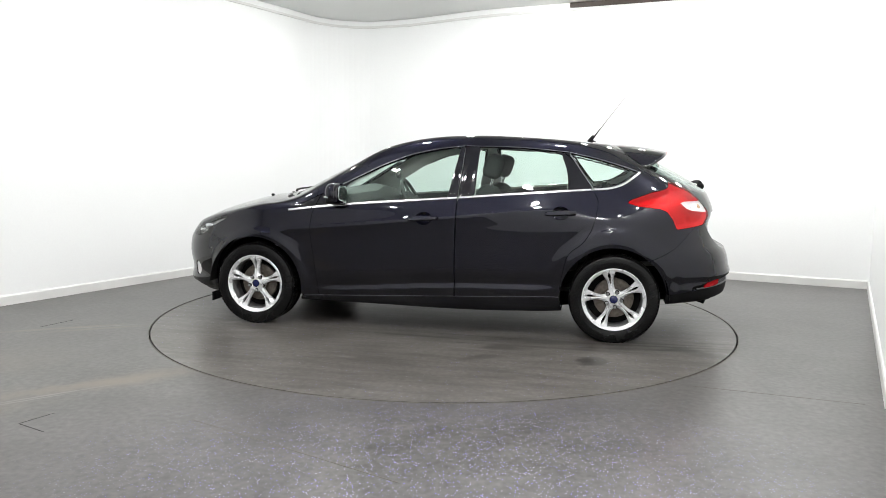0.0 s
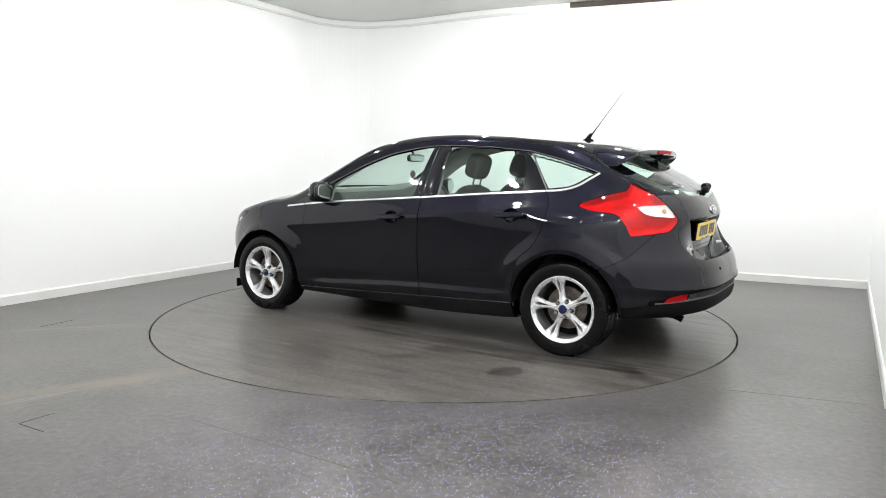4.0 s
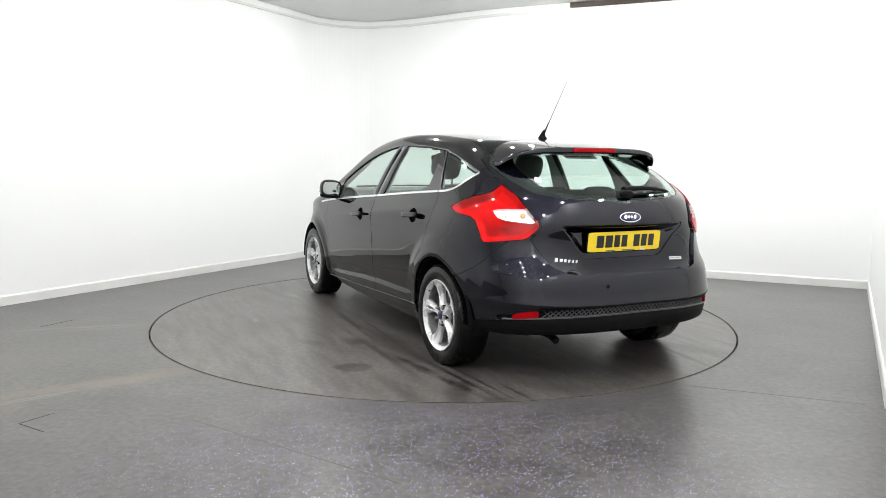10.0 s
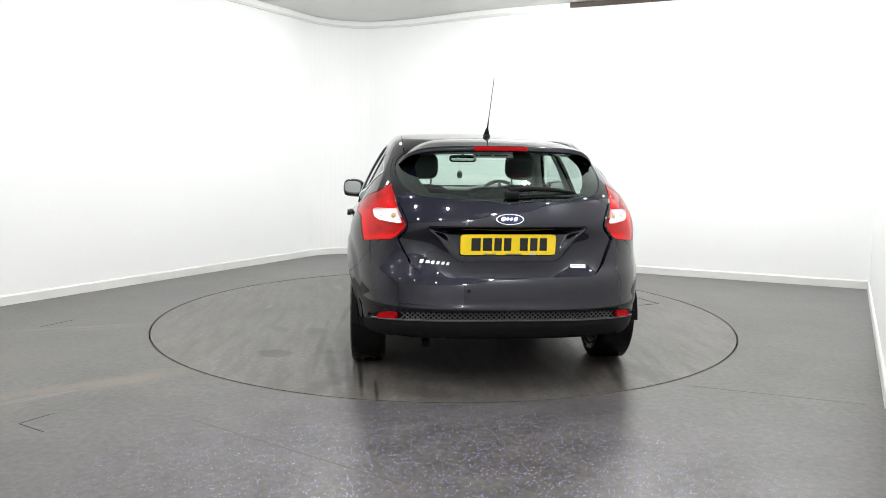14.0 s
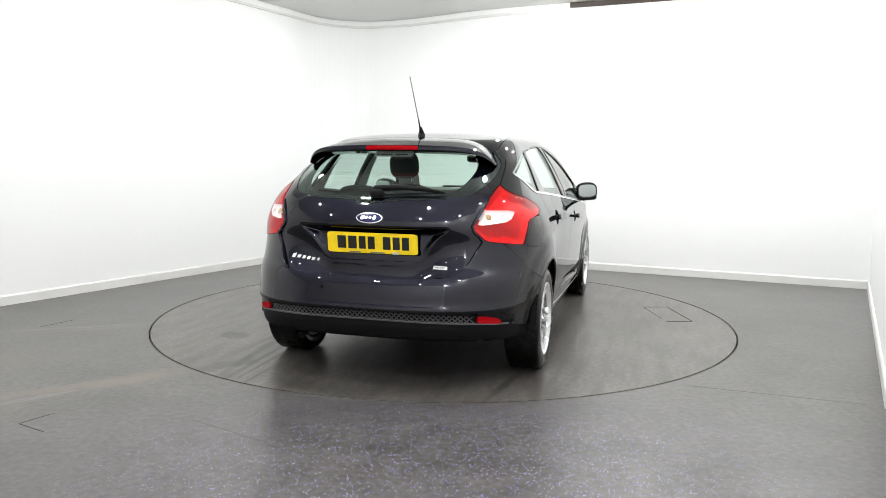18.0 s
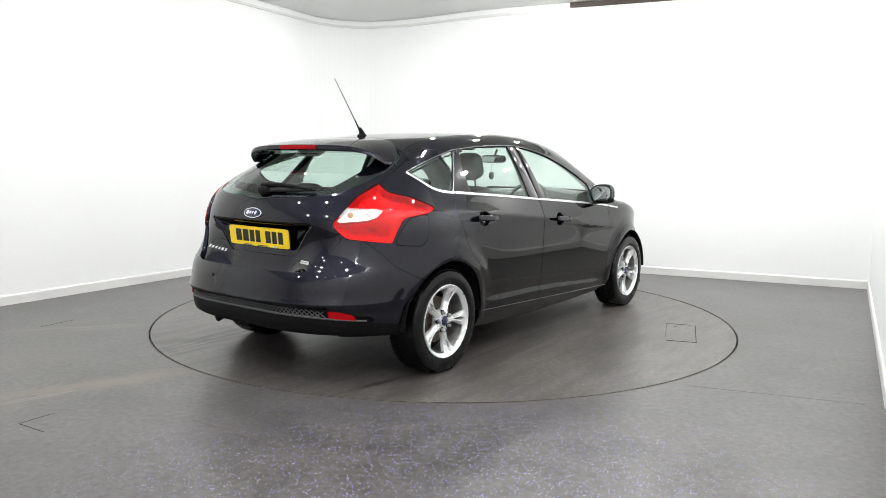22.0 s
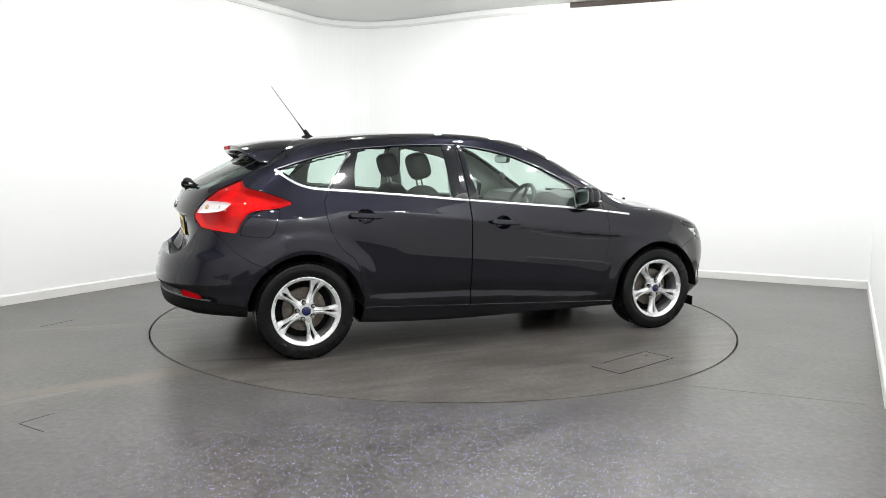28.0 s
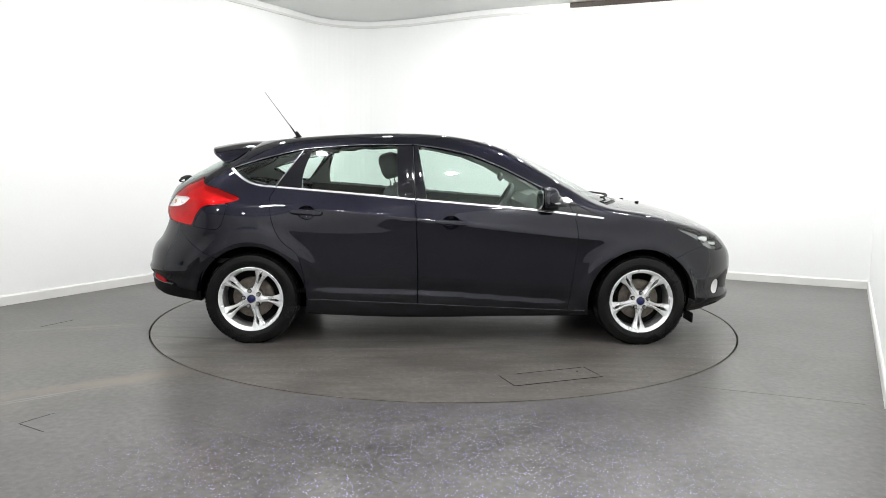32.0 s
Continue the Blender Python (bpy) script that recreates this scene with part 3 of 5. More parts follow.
def skin_normals(p):
    e = 0.002
    x, y, z = p[..., 0], p[..., 1], p[..., 2]
    g = np.stack([form(x + e, y, z) - form(x - e, y, z), form(x, y + e, z) - form(x, y - e, z), form(x, y, z + e) - form(x, y, z - e)], -1)
    return g / np.maximum(np.linalg.norm(g, axis=-1, keepdims=True), 1e-9)


SKIN = skin()
NORM = skin_normals(SKIN)
SX, SY, SZ = SKIN[..., 0], SKIN[..., 1], SKIN[..., 2]
NO = np.full(SX.shape, -1.0)


def cut(field, sink=0.0, lift=0.0):
    """The piece of the left half skin where field is positive: points, normals, faces."""
    pos = SKIN + NORM * (lift - (sink[..., None] if isinstance(sink, np.ndarray) else sink))
    nu, nv = field.shape
    ok = field > 0
    n4 = ok[:-1, :-1].astype(int) + ok[1:, :-1] + ok[1:, 1:] + ok[:-1, 1:]
    keep, made = {}, {}
    vs, ns, fs = [], [], []

    def corner(i, j):
        k = i * nv + j
        if k not in keep:
            keep[k] = len(vs)
            vs.append(pos[i, j]), ns.append(NORM[i, j])
        return keep[k]

    def between(a, b):
        key = (a, b) if a < b else (b, a)
        if key not in made:
            fa, fb = field[a], field[b]
            s = fa / (fa - fb)
            made[key] = len(vs)
            vs.append(pos[a] * (1 - s) + pos[b] * s), ns.append(NORM[a] * (1 - s) + NORM[b] * s)
        return made[key]

    for i, j in zip(*np.nonzero(n4)):
        ring = ((i, j), (i + 1, j), (i + 1, j + 1), (i, j + 1))
        out = []
        for a, b in zip(ring, ring[1:] + ring[:1]):
            if ok[a]:
                out.append(corner(*a))
            if ok[a] != ok[b]:
                out.append(between(a, b))
        out = [q for k, q in enumerate(out) if q != out[k - 1]]
        if len(out) > 2:
            fs.append(out)
    return vs, ns, fs


def panel(name, field, mat, parent, sides="both", sink=0.0, lift=0.0, flange=0.016, label="", joined=False):
    """One or two pieces of the skin as parts, their edges turned inwards."""
    vs, ns, fs = cut(field, sink, lift)
    if not fs:
        return []
    made = []
    for group in islands(fs, len(vs)):
        if len(group) > 12:
            keep = sorted({k for f in group for k in f})
            to = {k: i for i, k in enumerate(keep)}
            made += panel_piece(name, [vs[k] for k in keep], [ns[k] for k in keep], [[to[k] for k in f] for f in group], mat, parent, sides, flange, label, joined)
    return made


def islands(fs, n):
    root = list(range(n))

    def find(a):
        while root[a] != a:
            root[a] = root[root[a]]
            a = root[a]
        return a
    for f in fs:
        a = find(f[0])
        for k in f[1:]:
            root[find(k)] = a
    out = {}
    for f in fs:
        out.setdefault(find(f[0]), []).append(f)
    return list(out.values())


def panel_piece(name, vs, ns, fs, mat, parent, sides, flange, label, joined):
    if flange:
        count = {}
        for f in fs:
            for a, b in zip(f, f[1:] + f[:1]):
                count[(a, b)] = True
        edges = []
        for f in fs:
            mid = sum(np.asarray(vs[k]) for k in f) / len(f)
            for a, b in zip(f, f[1:] + f[:1]):
                if (b, a) not in count and not (joined and vs[a][1] < 2e-3 and vs[b][1] < 2e-3):
                    edges.append((a, b, mid))
        away = {}
        for a, b, mid in edges:
            d = np.cross(np.asarray(vs[b]) - vs[a], ns[a])
            d = d / (np.linalg.norm(d) + 1e-9)
            if np.dot(d, (np.asarray(vs[a]) + vs[b]) / 2 - mid) < 0:
                d = -d
            for k in (a, b):
                away[k] = away.get(k, 0) + d
        rim = {}
        soft = min(0.0016, flange * 0.3)

        def rim_vert(k, level):
            if (k, level) not in rim:
                rim[(k, level)] = len(vs)
                d = away[k] / (np.linalg.norm(away[k]) + 1e-9)
                vs.append(np.asarray(vs[k]) + (d * soft if level else 0) - np.asarray(ns[k]) * (0, soft, flange)[level])
            return rim[(k, level)]
        for a, b, mid in edges:
            for lo in (0, 1):
                fs.append([rim_vert(b, lo), rim_vert(a, lo), rim_vert(a, lo + 1), rim_vert(b, lo + 1)])
    made = []
    flipped = [f[::-1] for f in fs]
    left = vs
    right = [(v[0], -v[1], v[2]) for v in vs]
    if joined:
        bm = bmesh.new()
        for pts, faces in ((left, flipped), (right, fs)):
            bv = [bm.verts.new(tuple(map(float, p))) for p in pts]
            for f in faces:
                try:
                    bm.faces.new([bv[k] for k in f]).smooth = True
                except ValueError:
                    pass
        seam = [v for v in bm.verts if abs(v.co.y) < 2e-3]
        for v in seam:
            v.co.y = 0
        bmesh.ops.remove_doubles(bm, verts=seam, dist=0.0005)
        me = bpy.data.meshes.new(name)
        bm.to_mesh(me)
        bm.free()
        me.materials.append(mat)
        ob = new(name, me)
        ob.parent = parent
        made.append(tagged(ob, label))
    else:
        if sides in ("both", "left"):
            made.append(mesh_object(name, left, flipped, mat, parent, label))
        if sides in ("both", "right"):
            made.append(mesh_object(name, right, fs, mat, parent, label))
    return made


def side_y(x, z):
    lo, hi = np.zeros_like(np.asarray(x, float)), np.full_like(np.asarray(x, float), 1.0)
    for _ in range(30):
        mid = (lo + hi) / 2
        out = form(x, mid, z) > 0
        hi, lo = np.where(out, mid, hi), np.where(out, lo, mid)
    return lo


def rear_x(y, z):
    lo, hi = np.full_like(np.asarray(y, float), -1.0), np.full_like(np.asarray(y, float), -2.4)
    for _ in range(30):
        mid = (lo + hi) / 2
        out = form(mid, y, z) > 0
        hi, lo = np.where(out, mid, hi), np.where(out, lo, mid)
    return lo


def lamp_angle(x, y):
    return np.degrees(np.arctan2(np.abs(y) - 0.1, -1.3 - x)) * 0.0131


# ---- outlines of the openings and panels ----
WIN_REAR = smooth_outline([(-0.905, 1.303), (-0.62, 1.331), (-0.36, 1.342), (-0.352, 1.333), (-0.340, 1.02), (-0.345, 1.008), (-0.60, 1.028), (-0.965, 1.056), (-0.985, 1.068), (-0.978, 1.17), (-0.945, 1.265)], 6)
WIN_FRONT = smooth_outline([(-0.198, 1.333), (-0.05, 1.314), (0.153, 1.269), (0.355, 1.190), (0.58, 1.078), (0.612, 1.050), (0.615, 0.945), (0.60, 0.936), (0.20, 0.966), (-0.13, 0.991), (-0.145, 1.002), (-0.205, 1.320)], 6)
WIN_QUARTER = smooth_outline([(-1.445, 1.180), (-1.335, 1.213), (-1.215, 1.246), (-1.015, 1.292), (-1.002, 1.283), (-1.155, 1.078), (-1.175, 1.070), (-1.25, 1.079), (-1.33, 1.100), (-1.42, 1.155)], 6)
DAYLIGHT = np.array([(-1.478, 1.176), (-1.335, 1.224), (-1.215, 1.259), (-0.99, 1.312), (-0.62, 1.345), (-0.20, 1.350), (-0.05, 1.326), (0.153, 1.283), (0.355, 1.204), (0.60, 1.083), (0.79, 0.995),
                     (1.045, 0.872), (0.62, 0.921), (-0.22, 0.984), (-0.8, 1.030), (-1.165, 1.057), (-1.26, 1.064), (-1.345, 1.087), (-1.43, 1.142)])
DOOR_REAR = smooth_outline([(-0.92, 1.322), (-0.62, 1.347), (-0.275, 1.358), (-0.246, 1.35), (-0.240, 1.28), (-0.222, 0.97), (-0.208, 0.60), (-0.206, 0.25), (-0.22, 0.24), (-0.55, 0.24), (-0.92, 0.25), (-0.955, 0.40), (-1.003, 0.60),
                            (-1.10, 0.69), (-1.165, 0.80), (-1.197, 0.965), (-1.165, 1.045), (-1.08, 1.18)], 6)
DOOR_FRONT = smooth_outline([(-0.236, 1.35), (-0.20, 1.352), (-0.05, 1.332), (0.153, 1.289), (0.355, 1.212), (0.60, 1.094), (0.775, 1.005), (0.80, 0.985), (0.862, 0.842), (0.876, 0.70), (0.855, 0.50), (0.826, 0.25), (0.80, 0.226),
                             (0.30, 0.238), (-0.19, 0.254), (-0.202, 0.27), (-0.204, 0.60), (-0.218, 0.97), (-0.236, 1.28)], 6)
LAMP_OUT = np.array([(54.9, 1.122), (50, 1.094), (45.6, 1.062), (40, 0.99), (35.0, 0.913), (34.9, 0.893), (35.8, 0.874), (39.2, 0.832), (41, 0.822), (57.0, 0.797), (58.2, 0.800), (60.2, 0.862), (63.0, 0.918), (66, 0.935), (76.9, 0.950), (81.5, 0.968), (82.8, 0.980), (80, 0.998),
                     (68.9, 1.046), (61, 1.066), (58, 1.080)])
LAMP_OUT[:, 0] *= 0.0131
CLEAR_OUT = np.array([(55.0, 0.974), (51.8, 0.985), (40.6, 0.988), (36.2, 0.914), (38, 0.909), (43, 0.914), (48.5, 0.921), (52, 0.936)])
CLEAR_OUT[:, 0] *= 0.0131
FUEL = smooth_outline([(-1.60, 0.928), (-1.475, 0.942), (-1.476, 0.93), (-1.502, 0.83), (-1.53, 0.785), (-1.57, 0.772), (-1.70, 0.786), (-1.71, 0.80), (-1.675, 0.87)], 5)
GLASS_REAR = smooth_outline([(-0.2, 1.36), (0.30, 1.35), (0.50, 1.31), (0.585, 1.25), (0.600, 1.19), (0.575, 1.128), (0.51, 1.070), (0.38, 1.045), (0.18, 1.037), (-0.2, 1.036)], 6)
GATE = np.array([(-0.1, 0.640), (0.42, 0.642), (0.478, 0.655), (0.530, 0.70), (0.600, 0.822), (0.560, 0.868), (0.546, 0.889), (0.546, 0.915), (0.575, 0.985), (0.613, 1.062), (0.634, 1.122), (0.625, 1.20), (0.608, 1.262), (0.60, 1.32), (0.60, 1.5), (-0.1, 1.5)])
FRIT = smooth_outline([(-0.2, 1.320), (0.30, 1.315), (0.42, 1.296), (0.475, 1.25), (0.488, 1.20), (0.468, 1.14), (0.43, 1.095), (0.36, 1.075), (-0.2, 1.068)], 6)
REFLECTOR = np.array([(0.602, 0.446), (0.602, 0.409), (0.704, 0.393), (0.714, 0.399), (0.690, 0.424), (0.65, 0.438)])
STRIP_TOP = curve((0.0, 0.472), (0.3, 0.467), (0.55, 0.456), (0.66, 0.438), (0.74, 0.408), (0.80, 0.375))
STRIP_LOW = curve((0.0, 0.413), (0.3, 0.410), (0.55, 0.403), (0.66, 0.394), (0.74, 0.383), (0.80, 0.37))
BUMPER_SEAM = curve((-2.2, 0.81), (-1.86, 0.811), (-1.80, 0.752), (-1.744, 0.69), (-1.66, 0.632), (-1.57, 0.591), (-1.3, 0.52))

GAP = 0.0022
arch = np.minimum(np.hypot(SX - AXLE, SZ - 0.302) - ARCH_R, np.hypot(SX + AXLE - 0.008, SZ - 0.304) - ARCH_R)
arch = np.where(SZ < 0.16, -1, arch)
outer = np.where(SY > 0.45, 1.0, -1.0) * np.ones_like(SX)
f_rear_lamp = np.where((SX < -1.3) & (SZ > 0.6), inside(lamp_angle(SX, SY), SZ, LAMP_OUT), -1.0)
f_clear = np.where((SX < -1.3) & (SZ > 0.6), inside(lamp_angle(SX, SY), SZ, CLEAR_OUT), -1.0)
f_gate = np.where(SX < -1.0, np.minimum(inside(SY, SZ, GATE), -1.27 - 0.12 * step(0.2, 0.6, SY) - SX), -1.0)
f_rglass = np.where(SX < -1.3, inside(SY, SZ, GLASS_REAR), -1.0)
f_wf = np.where(SY > 0.3, inside(SX, SZ, WIN_FRONT), -1.0)
f_wr = np.where(SY > 0.3, inside(SX, SZ, WIN_REAR), -1.0)
f_wq = np.where(SY > 0.3, inside(SX, SZ, WIN_QUARTER), -1.0)
f_day = np.where(SY > 0.3, inside(SX, SZ, DAYLIGHT), -1.0)
f_dr = np.where(SY > 0.3, inside(SX, SZ, DOOR_REAR), -1.0)
f_df = np.where(SY > 0.3, inside(SX, SZ, DOOR_FRONT), -1.0)
above_belt = SZ > belt_line(SX) + 0.03
f_dr, f_df = np.where(above_belt, np.minimum(f_dr, f_day), f_dr), np.where(above_belt, np.minimum(f_df, f_day), f_df)
screen_x0, screen_x1 = 0.335 - 0.42 * SY ** 2, 1.275 - 0.46 * SY ** 2
f_screen = np.where(SZ > 0.8, np.minimum(np.minimum(SX - screen_x0, screen_x1 - SX), curve((0.1, 0.50), (0.3, 0.53), (1.1, 0.71))(SX) - SY), -1.0)
hood_back, hood_front = 1.30 - 0.40 * SY ** 2, 2.10 - 0.55 * SY ** 2
f_hood = np.where(SZ > 0.55, np.minimum(np.minimum(SX - hood_back, hood_front - SX), curve((1.1, 0.72), (1.5, 0.70), (2.0, 0.60))(SX) - SY), -1.0)
f_cowl = np.where(SZ > 0.7, np.minimum(np.minimum(SX - screen_x1, hood_back - SX), 0.70 - SY), -1.0)
ditch = curve((-1.5, 0.545), (-1.0, 0.545), (0.1, 0.52), (0.4, 0.5))(SX)
f_roof = np.where(SZ > 1.2, np.minimum(np.minimum(ditch - SY, screen_x0 - SX), SX + 1.27 + 0.12 * step(0.2, 0.6, SY)), -1.0)
f_rbump = np.where(SX < -1.2, np.minimum(BUMPER_SEAM(SX) - SZ, 0.9), -1.0)
f_rbump = np.minimum(np.minimum(f_rbump, -f_gate), -f_rear_lamp)
strip_top, strip_low = STRIP_TOP(SY), STRIP_LOW(SY)
side_top = curve((-2.05, 0.42), (-1.93, 0.387), (-1.80, 0.362), (-1.6, 0.338))(SX)
f_valance = np.where(SX < -1.45, np.where(SY < 0.74, strip_low - SZ, np.minimum(strip_low, side_top) - SZ), -1.0)
f_strip = np.where((SX < -1.6) & (SY < 0.76), np.minimum(strip_top - SZ, SZ - strip_low), -1.0)
f_fbump = np.where(SX > 1.30, np.minimum(curve((1.3, 0.60), (1.55, 0.60), (1.75, 0.66), (2.0, 0.70), (2.2, 0.72))(SX) - SZ, 0.9), -1.0)
HEAD = smooth_outline([(1.56, 0.806), (1.74, 0.778), (1.90, 0.71), (2.0, 0.655), (1.95, 0.635), (1.85, 0.652), (1.74, 0.715)], 5)
f_head = np.where((SX > 1.4) & (SY > 0.25), inside(SX, SZ, HEAD), -1.0)
f_fog = 0.055 - np.hypot(np.hypot(SX - 1.945, SY - 0.60), SZ - 0.368)
f_sill = np.where((np.abs(SX) < 1.2) & (SY > 0.4), np.minimum(0.268 - 0.040 * SX - SZ, 0.3), -1.0)
f_cup = np.maximum(1 - np.hypot((SX - 0.018) / 0.058, (SZ - 0.835) / 0.045), 1 - np.hypot((SX + 0.945) / 0.058, (SZ - 0.893) / 0.045)) * 0.05
f_cup = np.where(SY > 0.5, f_cup, -1.0)
f_under = np.where(SY < 0.62, np.where(NORM[..., 2] < -0.5, 1.0, -1.0), -1.0)


def pillar(x, half):
    """The rounded bulge of the black covers on the middle pillar."""
    mid = x - 0.045 * np.clip((SZ - 1.0) / 0.33, 0, 1)
    return 0.008 * np.clip(1 - ((SX - mid) / half) ** 2, 0, 1) * step(0.97, 1.02, SZ) * step(1.345, 1.31, SZ)


def build_car():
    car = empty("car", label="dark blue-black five-door hatchback standing on the turntable", category="car")

    def P(*a, **k):
        return panel(*a, parent=car, **k)

    opened = np.minimum(np.minimum(-f_wf, -f_wr), -f_wq) - 0.001
    P("front_door", np.minimum.reduce([f_df, -f_day, -f_sill, -f_cup, arch]) - GAP, PAINT)
    P("rear_door", np.minimum.reduce([f_dr, -f_day, -f_sill, -f_cup, arch]) - GAP, PAINT)
    P("handle_cup", f_cup + 0.002, PAINT, sink=0.003 + 0.034 * np.clip(f_cup / 0.05, 0, 1) ** 0.6, flange=0)
    P("front_window_frame", np.minimum.reduce([f_day, opened, f_df]) - GAP, GLOSS_BLACK, sink=-pillar(-0.180, 0.045), flange=0.010, label="gloss black window surround")
    P("rear_window_frame", np.minimum.reduce([f_day, opened, f_dr]) - GAP, GLOSS_BLACK, sink=-pillar(-0.278, 0.055), flange=0.010, label="gloss black window surround")
    P("corner_trim", np.minimum.reduce([f_day, opened, -f_df, -f_dr]) - GAP, GLOSS_BLACK, flange=0.010, label="gloss black window surround")
    body = np.minimum.reduce([arch, -f_day, -f_df, -f_dr, -f_gate, -f_rear_lamp, -f_rbump, -f_screen, -f_hood, -f_roof, -f_cowl, -f_fbump, -f_head, -f_sill, -f_valance, -f_under])
    no_fuel = -np.where(SX < -1.3, inside(SX, SZ, FUEL), -1.0)
    P("body_side", np.minimum(body, 0.83 - SX) - GAP * 0.5, PAINT, sides="left")
    P("body_side", np.minimum(np.minimum(body, no_fuel), 0.83 - SX) - GAP * 0.5, PAINT, sides="right")
    P("fuel_flap", np.minimum(-no_fuel, -f_rear_lamp) - GAP, PAINT, sides="right")
    P("front_wing", np.minimum(body, SX - 0.83) - GAP * 0.5, PAINT)
    P("roof_panel", f_roof - 0.004, PAINT, joined=True)
    P("bonnet", np.minimum(f_hood, -f_head) - GAP, PAINT, joined=True)
    P("scuttle_panel", f_cowl - 0.002, BLACK_PLASTIC, joined=True, sink=0.012)
    P("windscreen", f_screen - 0.003, GLASS, joined=True, sink=0.004, flange=0.004)
    f_rec = np.where(SX < -1.7, inside(SY, SZ, recess_outline), -1.0)
    P("tailgate", np.minimum.reduce([f_gate, -f_rglass, -f_rec]) - GAP, PAINT, joined=True, sink=np.where(SX < -1.6, gate_sink(SZ, SY) * step(1.06, 0.98, SZ), 0.0), flange=0.030)
    P("plate_recess", f_rec + 0.006, PAINT, joined=True, sink=gate_sink(SZ, SY) + 0.006 + (0.012 + 0.040 * step(0.76, 0.88, SZ)) * step(0.0, 0.045, f_rec), flange=0)
    P("rear_window", f_rglass - 0.001, REAR_GLASS, joined=True, sink=0.003, flange=0.004)
    P("window_border", np.minimum(f_rglass + 0.001, -np.where(SX < -1.3, inside(SY, SZ, FRIT), -1.0)), GLOSS_BLACK, joined=True, sink=0.008, flange=0, label="black painted border of the rear window")
    P("rear_bumper", np.minimum.reduce([f_rbump, arch, -f_strip, -f_valance, -f_under]) - GAP, PAINT, joined=True, flange=0.150)
    P("bumper_grille", f_strip - 0.0005, BLACK_PLASTIC, joined=True, sink=0.012, label="black textured plastic strip")
    P("bumper_valance", np.minimum(np.minimum(f_valance, arch), -f_under) - 0.0005, BLACK_PLASTIC, joined=True, sink=0.004, label="matt black lower bumper")
    P("front_bumper", np.minimum.reduce([f_fbump, arch, -f_head, -f_fog, -f_under]) - GAP, PAINT, joined=True)
    P("side_skirt", np.minimum(np.minimum(f_sill, arch), -f_under) - GAP, PAINT)
    P("underbody", f_under, DULL_BLACK, joined=True, sink=0.01, flange=0)
    P("front_door_window", f_wf + 0.004, GLASS, sink=0.006, flange=0.004)
    P("rear_door_window", f_wr + 0.004, GLASS, sink=0.006, flange=0.004)
    P("quarter_window", f_wq + 0.004, GLASS, sink=0.005, flange=0.004)
    P("quarter_border", np.minimum(f_wq + 0.003, 0.009 - f_wq), GLOSS_BLACK, sink=0.010, flange=0, label="black painted border of the quarter window")
    return car


CAR = build_car()


# ---- trims and fittings ----
INNER_MIRROR = (0.42, -0.03, 1.262)
SCENT_TAG = (0.43, -0.005, 1.125)


def lattice(a0, a1, na, b0, b1, nb, solve):
    """A table of the skin's depth over two axes, read between its nodes."""
    ga, gb = np.linspace(a0, a1, na), np.linspace(b0, b1, nb)
    table = solve(np.repeat(ga[:, None], nb, 1), np.repeat(gb[None], na, 0))

    def at(a, b):
        u, v = np.clip((a - a0) / (a1 - a0) * (na - 1), 0, na - 1.001), np.clip((b - b0) / (b1 - b0) * (nb - 1), 0, nb - 1.001)
        i, k = int(u), int(v)
        u, v = u - i, v - k
        return float((table[i, k] * (1 - u) + table[i + 1, k] * u) * (1 - v) + (table[i, k + 1] * (1 - u) + table[i + 1, k + 1] * u) * v)
    return at


side_depth = lattice(-2.0, 2.0, 401, 0.2, 1.4, 151, side_y)
rear_depth = lattice(0.0, 0.86, 131, 0.2, 1.38, 181, rear_x)


def skin_at(x, z, side=1):
    y, e = side_depth(x, z), 0.008
    n = Vector((-(side_depth(x + e, z) - side_depth(x - e, z)) / (2 * e), 1, -(side_depth(x, z + e) - side_depth(x, z - e)) / (2 * e))).normalized()
    return Vector((x, side * y, z)), Vector((n.x, side * n.y, n.z))


def rear_at(y, z):
    a, e = abs(y), 0.008
    x = rear_depth(a, z)
    n = Vector((-1, (rear_depth(a + e, z) - rear_depth(max(a - e, 0), z)) / (a + e - max(a - e, 0)), (rear_depth(a, z + e) - rear_depth(a, z - e)) / (2 * e))).normalized()
    return Vector((x, y, z)), Vector((n.x, n.y * (1 if y >= 0 else -1), n.z))


def gate_at(y, z):
    """A point of the sunk tailgate and the way it faces."""
    def at(b, c):
        p, n = rear_at(b, c)
        return p - n * float(gate_sink(c, abs(b)))
    e = 0.006
    n = (at(y + e, z) - at(y - e, z)).cross(at(y, z + e) - at(y, z - e)).normalized()
    return at(y, z), n if n.x < 0 else -n


def spread(points, gap=0.03):
    """A smooth open line through the points, sampled evenly."""
    p = np.array(points, float)
    s = np.concatenate([[0], np.cumsum(np.hypot(*np.diff(p, axis=0).T))])
    cx, cz = curve(*zip(s, p[:, 0])), curve(*zip(s, p[:, 1]))
    t = np.linspace(0, s[-1], max(2, int(s[-1] / gap) + 1))
    return list(zip(cx(t), cz(t)))


